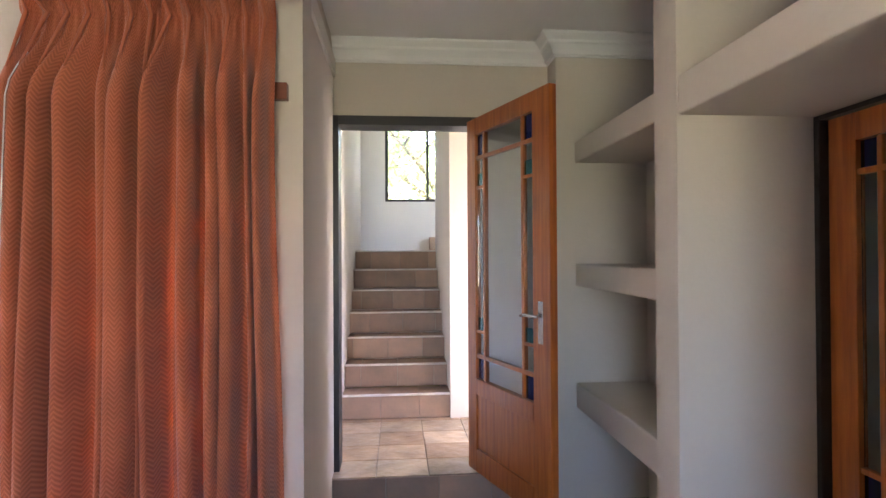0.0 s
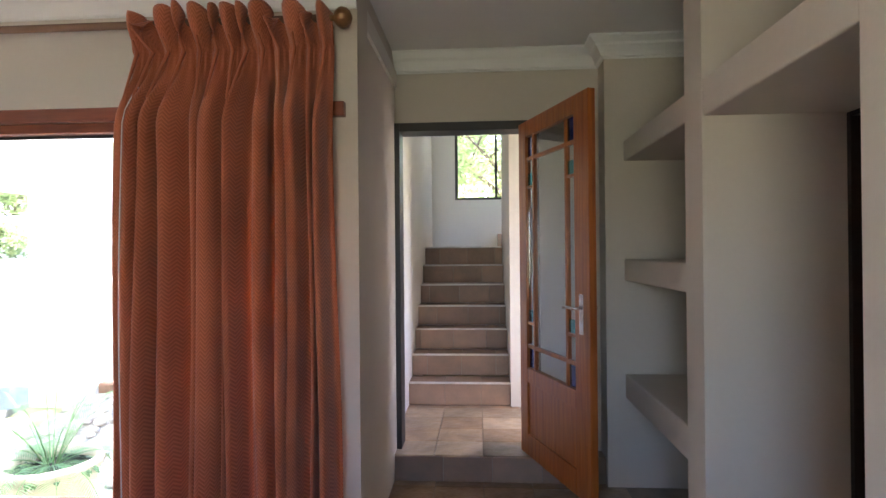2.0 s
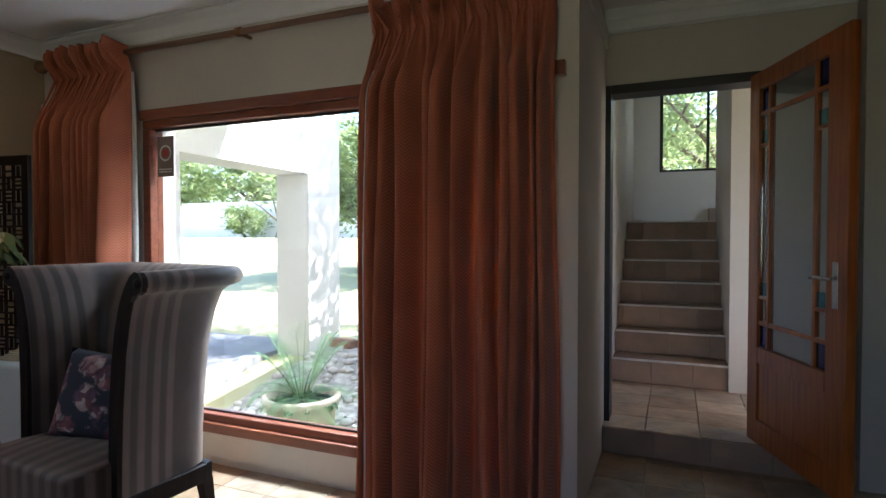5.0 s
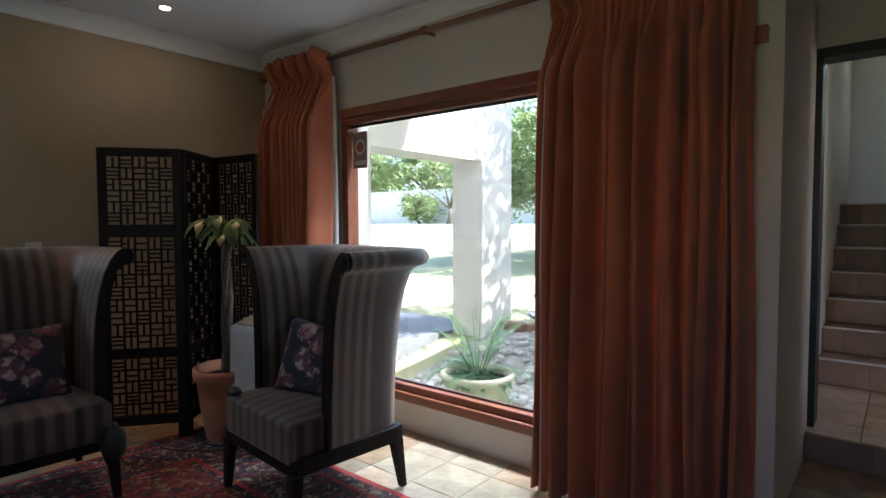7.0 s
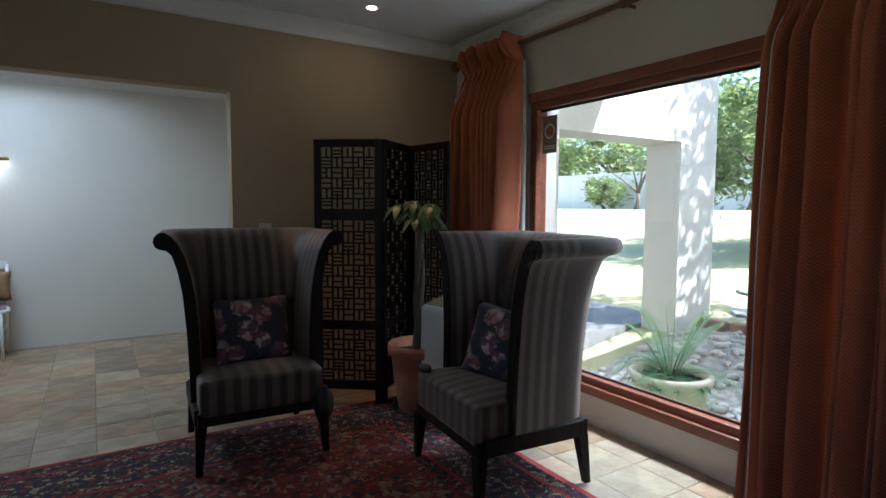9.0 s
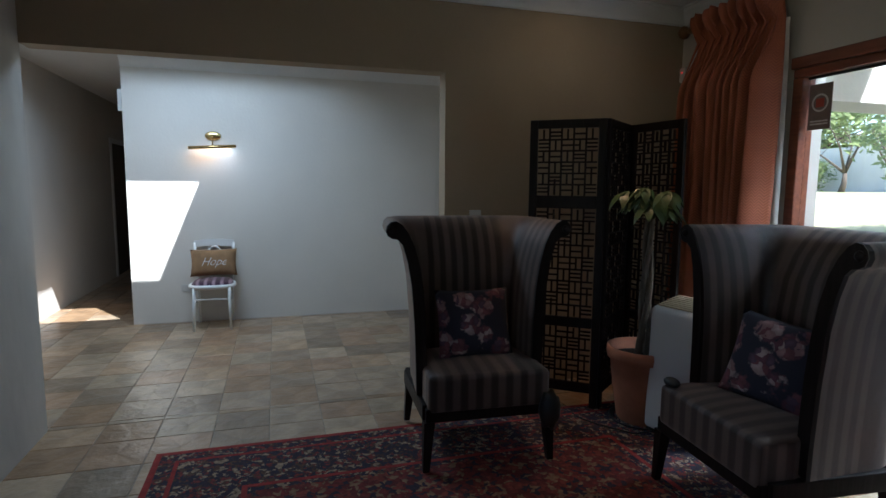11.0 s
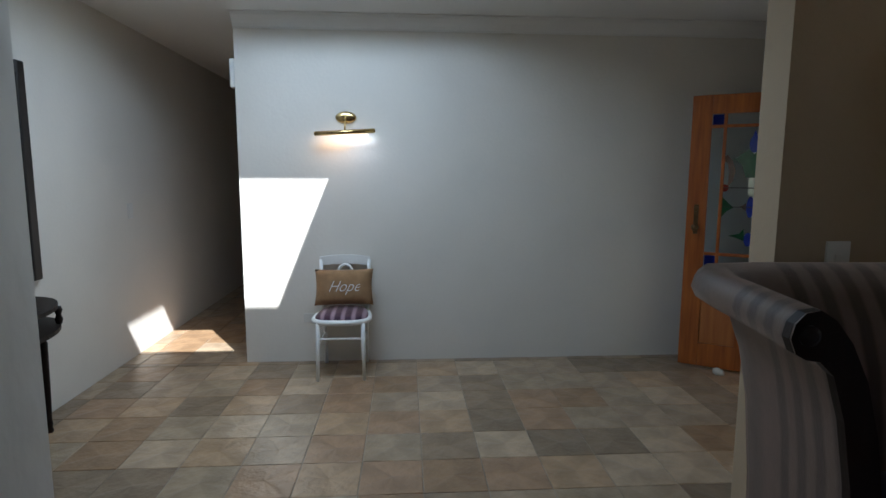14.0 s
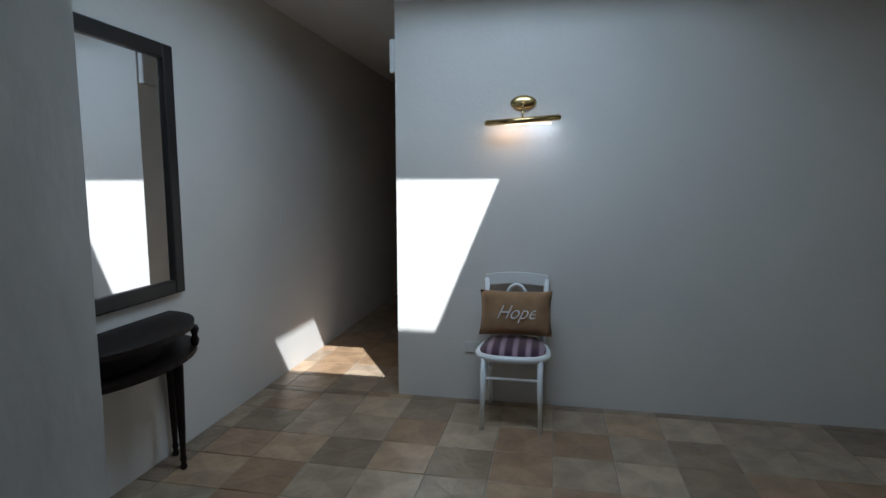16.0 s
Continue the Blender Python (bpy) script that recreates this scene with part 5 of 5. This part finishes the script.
for s in (-1, 1):
    lead_shape([(0.40 + s * x, z) for x, z in ((0.20, 1.50), (0.155, 1.47), (0.145, 1.40), (0.15, 1.30), (0.115, 1.35), (0.105, 1.42), (0.125, 1.49), (0.16, 1.53))], OP["mauve"])
    lead_shape(oval(0.40 + s * 0.165, 1.30, 0.026, 0.026), OP["red"])
    lead_shape([(0.40 + s * x, z) for x, z in ((0.185, 1.25), (0.13, 1.19), (0.10, 1.165), (0.14, 1.14), (0.185, 1.08))], OP["green"])
    lead_shape([(0.40 + s * x, z) for x, z in ((0.13, 0.965), (0.08, 0.955), (0.02, 0.93), (0.03, 1.02), (0.055, 0.985))], OP["green"])
lead_shape(oval(0.40, 1.17, 0.024, 0.075), OP["blue"])
lead_shape(oval(0.40, 0.945, 0.026, 0.05), OP["blue"])
lead_shape([(0.34, 1.17), (0.376, 1.20), (0.376, 1.14)], OP["mauve"])
lead_shape([(0.46, 1.17), (0.424, 1.14), (0.424, 1.20)], OP["mauve"])
part("lead_line", boxes((0.226, 0.574, 0.0042, 0.0065, 1.298, 1.304), (0.226, 0.574, 0.0042, 0.0065, 1.166, 1.171), (0.14, 0.205, 0.0042, 0.0065, 1.298, 1.304)), BLACK_FRAME, fd)
BRONZE = material("dark_bronze", (0.16, 0.10, 0.05), 0.35, 0.8, vary=0.2, scale=20, fine=90, bump=0.05)
pl = part("handle_plate", rbox(0.72, 0.75, 0.02, 0.025, 0.97, 1.18, 0.002), BRONZE, fd, "dark bronze lock plate")
part("knob", lathe([(0.012, 0), (0.012, 0.02), (0.024, 0.03), (0.026, 0.045), (0.015, 0.056)], 18), BRONZE, pl, smooth=True, m=pose(0.735, 0.027, 1.02, -90))
part("knob", lathe([(0.012, 0), (0.018, 0.012), (0.014, 0.02)], 18), BRONZE, pl, smooth=True, m=pose(0.735, 0.027, 1.15, -90))
structure("door_frame_3", boxes((EX0, EX0 + 0.045, HN - 0.01, HN + 0.12, 0, 2.035), (EX1 - 0.045, EX1, HN - 0.01, HN + 0.12, 0, 2.035), (EX0 + 0.045, EX1 - 0.045, HN - 0.01, HN + 0.12, 1.99, 2.035), r=0.003), MERANTI, "varnished front door frame")
bm = bmesh.new()
bmesh.ops.create_icosphere(bm, subdivisions=2, radius=0.035)
for v in bm.verts:
    v.co.z = max(-0.02, v.co.z * 0.8) + 0.02
    v.co.x *= 1.5 + 0.3 * math.sin(30 * v.co.y)
solid("door_stop", bm, PEBBLE, "white stone door stop on the hall floor", "door stop", True, m=pose(-5.78, 1.34, 0.0))

# ---- porch and garden ----
PX0, PX1 = -3.58, -3.20
structure("porch_pillar", boxes((PX0, PX1, 4.12, 4.66, -0.25, 1.91)), OUTER_PAINT, "white plastered porch pillar")
structure("porch_beam", boxes((PX0, PX1, 2.26, 4.66, 1.91, 3.2)), OUTER_PAINT, "white plastered porch beam")
structure("porch_pilaster", boxes((PX0, PX1, 2.26, 2.6, -0.25, 1.91)), OUTER_PAINT, "white plastered wall by the porch")
# Slab out of view, added to stop sun falling through the front doorway
structure("porch_roof", boxes((-7.4, PX0, 2.06, 4.66, 3.05, 3.2)), OUTER_PAINT, "unseen porch roof slab added to keep sun out of the front doorway")
structure("porch_floor", boxes((-7.4, PX0, 2.06, 4.66, -0.2, 0.165)), SLATE, "slate porch floor")
structure("garden_wall", boxes((-45, 25, 25.0, 25.25, 0.6, 3.3), (-34.25, -34, -5, 25, 0.6, 3.3)), OUTER_PAINT, "white plastered garden wall")
bed = bmesh.new()
bed_rows = [[bed.verts.new((-3.19 + 2.64 * i / 20, 2.265 + 2.3 * j / 16, ground_z(0, 2.265 + 2.3 * j / 16) + 0.014)) for i in range(21)] for j in range(17)]
for r0, r1 in zip(bed_rows, bed_rows[1:]):
    for i in range(20):
        bed.faces.new((r0[i], r0[i + 1], r1[i + 1], r1[i]))
structure("gravel_bed", bed, material("pale_gravel", (0.52, 0.47, 0.4), 0.9, vary=0.3, scale=18, fine=60, bump=0.9), "bed of pale gravel under the window", True)


def scatter_mesh(name, count, seed, region, size, flat, mat, label, category):
    rng = random.Random(seed)
    bm = bmesh.new()
    for _ in range(count):
        x, y = rng.uniform(*region[0]), rng.uniform(*region[1])
        r = rng.uniform(*size)
        got = bmesh.ops.create_icosphere(bm, subdivisions=1, radius=r)["verts"]
        a, b = rng.uniform(0.7, 1.3), rng.uniform(0, 3.14)
        for v in got:
            p = Vector((v.co.x * a, v.co.y, v.co.z * flat))
            v.co = Vector((x + p.x * math.cos(b) - p.y * math.sin(b), y + p.x * math.sin(b) + p.y * math.cos(b), ground_z(x, y) + 0.015 + p.z + r * flat * 0.4))
    return solid(name, bm, mat, label, category, True, "stuff")


scatter_mesh("pebbles", 420, 5, ((-3.15, -0.7), (2.45, 4.5)), (0.02, 0.06), 0.6, PEBBLE, "loose white pebbles in the gravel bed", "pebbles")
rng = random.Random(9)
for k in range(7):
    x, y = -3.12 + k * 0.40, 4.50 + 0.10 * math.sin(k * 0.9)
    tagged(solid("kerb_stone", rbox(-0.2, 0.2, -0.06, 0.06, -0.1, 0.07, 0.02), KERB, "weathered clay kerb stone edging the gravel bed", "kerb", m=pose(x, y, ground_z(x, y) + 0.03, rng.uniform(-2, 2), rng.uniform(-2, 2), rng.uniform(-8, 8)), group="kerb stones"))
for k, (x, y, w, d, a) in enumerate(((-1.55, 3.0, 0.7, 0.45, 20), (-1.2, 3.7, 0.6, 0.5, -15), (-3.1, 5.6, 0.9, 0.6, 10), (-2.3, 5.3, 0.7, 0.6, -20), (-2.9, 6.4, 0.9, 0.7, 30), (-1.9, 6.2, 0.8, 0.7, 5), (-3.9, 7.1, 0.9, 0.6, -12), (-2.4, 7.1, 0.8, 0.7, 22))):
    bm = bmesh.new()
    n = 9
    ring0 = [(w / 2 * math.cos(2 * math.pi * i / n) * rng.uniform(0.85, 1.1), d / 2 * math.sin(2 * math.pi * i / n) * rng.uniform(0.85, 1.1)) for i in range(n)]
    lo, hi = [bm.verts.new((px, py, -0.06)) for px, py in ring0], [bm.verts.new((px * 0.97, py * 0.97, 0.02)) for px, py in ring0]
    bm.faces.new(lo[::-1])
    bm.faces.new(hi)
    for i in range(n):
        bm.faces.new((lo[i], lo[(i + 1) % n], hi[(i + 1) % n], hi[i]))
    solid("stepping_stone", bm, SLATE, "flat grey slate stepping stone in the garden", "paving stone", m=pose(x, y, ground_z(x, y) + 0.015, 0, 0, a), group="stepping stones")

cy = thing("potted_cycad", "feathery cycad in a cream planter outside the window", "plant", pose(-2.2, 2.66, -0.105))
part("planter", lathe([(0.16, 0.0), (0.19, 0.03), (0.225, 0.24), (0.235, 0.30), (0.255, 0.31), (0.26, 0.345), (0.25, 0.36), (0.225, 0.36), (0.215, 0.30)], 36, False), CREAM_POT, cy, "round cream planter", True)
part("soil", lathe([(0.216, 0.305), (0.1, 0.32), (0.01, 0.325)], 24), SOIL, cy, smooth=True)
rng = random.Random(21)
for k in range(19):
    a = 2.4 * k + rng.uniform(-0.25, 0.25)
    upright = k < 9
    L = rng.uniform(0.44, 0.56) if upright else rng.uniform(0.34, 0.48)
    el = rng.uniform(0.95, 1.35) if upright else rng.uniform(0.15, 0.55)
    bm = bmesh.new()
    p, d = Vector((0.03 * math.cos(a), 0.03 * math.sin(a), 0.33)), Vector((math.cos(a) * math.cos(el), math.sin(a) * math.cos(el), math.sin(el)))
    N = 34
    spine = [p.copy()]
    for i in range(N):
        d = (d + Vector((0, 0, -(0.022 if upright else 0.045) * (0.4 + 1.4 * i / N)))).normalized()
        p = p + d * (L / N)
        spine.append(p.copy())
    tube(bm, spine[::2], [0.0045 - 0.003 * i / 17 for i in range(len(spine[::2]))], 5)
    for i in range(6, N + 1):
        dd = (spine[i] - spine[i - 1]).normalized()
        side = dd.cross(Vector((0, 0, 1))).normalized()
        above = side.cross(dd)
        s = (i - 6) / (N - 6)
        ll = 0.105 * math.sin(math.pi * (0.16 + 0.76 * s)) ** 0.8 + 0.012
        for q in (-1, 1):
            leaf_blade(bm, spine[i], side * q + dd * (0.35 + 0.5 * s) + above * 0.35, ll, 0.0075, 0.25, 2)
    part("frond", bm, CYCAD, cy)
bm = bmesh.new()
for k in range(60):
    a, r = rng.uniform(0, 6.28), rng.uniform(0.05, 0.23)
    leaf_blade(bm, (r * math.cos(a), r * math.sin(a), 0.33), (math.cos(a), math.sin(a), 0.5), 0.09, 0.045, 1.5, 3)
tagged(part("ground_cover", bm, LEAF, cy, "small green leaves over the rim"), kind="stuff")


def tree(x, y, trunk_h, crown_r, crown_z, leaves, seed, label, leaf=0.13, squash=0.8, limbs=7, girth=1.0):
    rng = random.Random(seed)
    z0 = ground_z(x, y) - 0.1
    t = thing("tree", label, "tree", pose(x, y, z0))
    bm = bmesh.new()
    tips = []
    r0 = (0.05 + 0.03 * crown_r) * girth
    fork = Vector((rng.uniform(-0.2, 0.2), rng.uniform(-0.2, 0.2), trunk_h))
    tube(bm, [(0, 0, 0), fork * 0.5 + Vector((0.06, 0, 0)), fork], [r0 * 1.3, r0, r0 * 0.8], 9)
    for k in range(limbs):
        a = 2 * math.pi * k / limbs + rng.uniform(-0.4, 0.4)
        el = rng.uniform(0.35, 1.2)
        ln = crown_r * rng.uniform(0.75, 1.15)
        end = fork + ln * Vector((math.cos(a) * math.cos(el), math.sin(a) * math.cos(el), math.sin(el) * 1.1))
        mid = fork.lerp(end, 0.5) + Vector((rng.uniform(-0.15, 0.15), rng.uniform(-0.15, 0.15), 0.1))
        tube(bm, [fork, mid, end], [r0 * 0.6, r0 * 0.35, r0 * 0.1], 6)
        tips += [mid, end]
        for q in range(3):
            e2 = mid.lerp(end, rng.uniform(0.2, 0.8))
            e3 = e2 + Vector((rng.uniform(-1, 1), rng.uniform(-1, 1), rng.uniform(-0.3, 0.8))) * crown_r * 0.4
            tube(bm, [e2, e3], [r0 * 0.2, r0 * 0.06], 5)
            tips.append(e3)
    part("trunk", bm, BARK, t, "brown trunk with spreading limbs", True)
    if leaves:
        c = Vector((0, 0, crown_z - z0))
        clumps = []
        for k in range(46):
            d = Vector((rng.gauss(0, 1), rng.gauss(0, 1), rng.gauss(0, 1))).normalized()
            clumps.append((c + Vector((d.x, d.y, d.z * squash)) * crown_r * rng.uniform(0.45, 1.0), crown_r * rng.uniform(0.16, 0.34)))
        vs, fs = [], []
        for k in range(leaves):
            o, r = clumps[k % len(clumps)]
            p = o + Vector((rng.gauss(0, 0.55), rng.gauss(0, 0.55), rng.gauss(0, 0.45))) * r
            u = Vector((rng.gauss(0, 1), rng.gauss(0, 1), rng.gauss(0, 0.6))).normalized()
            w = u.cross(Vector((rng.gauss(0, 1), rng.gauss(0, 1), rng.gauss(0, 1)))).normalized()
            s = leaf * rng.uniform(0.6, 1.3)
            i = len(vs)
            vs += [p - u * s, p + w * s * 0.32, p + u * s, p - w * s * 0.32]
            fs.append((i, i + 1, i + 2, i + 3))
        me = bpy.data.meshes.new("crown")
        me.from_pydata(vs, [], fs)
        me.materials.append(FOLIAGE)
        cr = new("crown", me)
        cr.parent = t
        tagged(cr, "loose green crown with gaps")
    return t


tree(-6.0, 12.0, 1.0, 2.7, 3.0, 20000, 1, "leafy garden tree with a low green crown", 0.1, girth=0.35)
# Second tree stands out of view, placed so its shade dapples the pillar
tree(-1.05, 6.5, 2.6, 1.3, 5.0, 2600, 2, "unseen leafy tree added to dapple the porch pillar", 0.09)
tree(1.2, 11.0, 2.0, 2.6, 4.0, 9000, 3, "leafy tree behind the stair window", 0.09)
tree(-1.6, 15.0, 1.6, 2.6, 4.2, 6000, 12, "leafy garden tree behind the stair window", 0.1)
for x, y, s in ((-15.5, 21.5, 4), (-18.5, 22.5, 5), (-13.0, 22.8, 6)):
    tree(x, y, 0.9, 1.9, 3, 0, s, "bare branching shrub in front of the garden wall", limbs=5)
for x, y, z, s in ((-24, 27.5, 4.6, 7), (-17, 28, 5.0, 8), (-11, 27.5, 4.6, 9), (-5.5, 24, 3.4, 10), (-30, 27, 5.2, 13), (0, 28, 5.2, 14)):
    tree(x, y, 2.0, 3.0, z, 5200, s, "leafy tree beyond the garden wall", 0.22)
for x, y, s in ((-9.5, 23.5, 31), (-21.5, 23.6, 32), (-8.0, 21.0, 33)):
    tree(x, y, 0.4, 1.2, ground_z(x, y) + 0.9, 2600, s, "dark green garden shrub by the wall", 0.12, 0.7, 5)


# ---- floor tiles ----
def tile_material(name, island):
    m = material(name, (0.46, 0.365, 0.265), 0.33, vary=0.2, scale=6, fine=30, bump=0.75, second=(0.25, 0.195, 0.14), blotch=0.55, spec=0.5)
    nt = m.node_tree
    p = nt.nodes["Principled BSDF"]
    if island:
        src = nt.nodes.new("ShaderNodeNewGeometry").outputs["Random Per Island"]
    else:
        src = nt.nodes.new("ShaderNodeObjectInfo").outputs["Random"]
    ramp = nt.nodes.new("ShaderNodeValToRGB")
    ramp.color_ramp.interpolation = "CONSTANT"
    cols = ((0.97, 0.91, 0.84), (0.94, 0.76, 0.62), (1.18, 1.12, 1.03), (0.74, 0.67, 0.59), (1.08, 0.93, 0.76), (0.94, 0.90, 0.82), (0.80, 0.64, 0.49), (0.64, 0.59, 0.53))
    els = ramp.color_ramp.elements
    while len(els) < len(cols):
        els.new(0.5)
    for i, c in enumerate(cols):
        els[i].position, els[i].color = i / len(cols), (*c, 1)
    nt.links.new(src, ramp.inputs["Fac"])
    mx = nt.nodes.new("ShaderNodeMix")
    mx.data_type, mx.blend_type = "RGBA", "MULTIPLY"
    mx.inputs["Factor"].default_value = 1.0
    old = p.inputs["Base Color"].links[0].from_socket
    nt.links.new(old, mx.inputs["A"])
    nt.links.new(ramp.outputs["Color"], mx.inputs["B"])
    nt.links.new(mx.outputs["Result"], p.inputs["Base Color"])
    return m


TILE_ONE, TILE_MANY = tile_material("sandstone_tile_single", False), tile_material("sandstone_tile_joined", True)
PITCH, TX, TY = 0.291, -4.132, -0.787
rng = random.Random(77)


def tile_bm(bm, x0, x1, y0, y1, z=0.0, jitter=None):
    g, c = 0.0022, 0.0028
    j = jitter or (0, 0, 0, 0)
    lo = [(x0 + g, y0 + g), (x1 - g, y0 + g), (x1 - g, y1 - g), (x0 + g, y1 - g)]
    hi = [(x0 + g + c, y0 + g + c), (x1 - g - c, y0 + g + c), (x1 - g - c, y1 - g - c), (x0 + g + c, y1 - g - c)]
    a = [bm.verts.new((x, y, z - 0.012)) for x, y in lo]
    b = [bm.verts.new((x, y, z - 0.0018)) for x, y in lo]
    d = [bm.verts.new((x, y, z + q)) for (x, y), q in zip(hi, j)]
    for s, t in ((a, b), (b, d)):
        for i in range(4):
            bm.faces.new((s[i], s[(i + 1) % 4], t[(i + 1) % 4], t[i]))
    bm.faces.new(d)


variants = []
for k in range(6):
    bm = bmesh.new()
    tile_bm(bm, -PITCH / 2, PITCH / 2, -PITCH / 2, PITCH / 2, 0.0, [rng.uniform(-0.0016, 0.0012) for _ in range(4)])
    variants.append(mesh_of("tile", bm, TILE_ONE))
floor_ob = bpy.data.objects["floor"]
rest = bmesh.new()
areas = ((XW, FX, YS, YN, "lounge"), (-0.315, FX, YN, 3.08, "far"), (HX, XW, HS, HN, "hall"), (-10.25, HX, HS, -2.05, "corridor"))
for ax0, ax1, ay0, ay1, kind in areas:
    for i in range(math.floor((ax0 - TX) / PITCH), math.ceil((ax1 - TX) / PITCH)):
        for j in range(math.floor((ay0 - TY) / PITCH), math.ceil((ay1 - TY) / PITCH)):
            x0, y0 = TX + i * PITCH, TY + j * PITCH
            cx0, cx1, cy0, cy1 = max(x0, ax0), min(x0 + PITCH, ax1), max(y0, ay0), min(y0 + PITCH, ay1)
            if cx1 - cx0 < 0.02 or cy1 - cy0 < 0.02:
                continue
            if kind == "lounge" and cx0 > -3.30 and cx1 < -0.02 and cy0 > -1.30 and cy1 < 1.38:
                continue
            full = cx1 - cx0 > PITCH - 1e-4 and cy1 - cy0 > PITCH - 1e-4
            single = kind == "hall" or (kind == "corridor" and cx0 > -8.2) or (kind == "lounge" and (cx1 < -3.0 or cy0 > 1.3) and cx0 < -0.4)
            if single and full:
                ob = new("tile", variants[(i * 7 + j * 13) % 6])
                ob.parent = floor_ob
                ob.location = (x0 + PITCH / 2, y0 + PITCH / 2, 0)
                ob.rotation_euler = (0, 0, math.pi / 2 * ((i * 3 + j * 5) % 4))
            elif single:
                bm = bmesh.new()
                tile_bm(bm, -(cx1 - cx0) / 2, (cx1 - cx0) / 2, -(cy1 - cy0) / 2, (cy1 - cy0) / 2)
                part("tile", bm, TILE_ONE, floor_ob, m=pose((cx0 + cx1) / 2, (cy0 + cy1) / 2, 0))
            else:
                tile_bm(rest, cx0, cx1, cy0, cy1)
tagged(part("more_tiles", rest, TILE_MANY, floor_ob, "further sandstone tiles"), kind="stuff")
lobby = bpy.data.objects["floor_lobby"]
for i in range(7):
    for j in range(5):
        x0, y0 = -0.37 + i * 0.30, 3.08 + j * 0.262
        x1, y1 = min(x0 + 0.30, 1.62), min(y0 + 0.262, 4.20)
        if x1 - x0 > 0.03 and y1 - y0 > 0.03:
            bm = bmesh.new()
            tile_bm(bm, x0, x1, y0, y1, STEP, None)
            part("tile", bm, TILE_ONE, lobby)
for i in range(5):
    x0, x1 = -0.314 + i * 0.30, min(-0.314 + (i + 1) * 0.30, FX)
    if x1 - x0 > 0.03:
        part("riser_tile", rbox(x0 + 0.002, x1 - 0.002, 3.066, 3.0795, 0.0, STEP - 0.004, 0.003), STAIR_TILE, lobby)
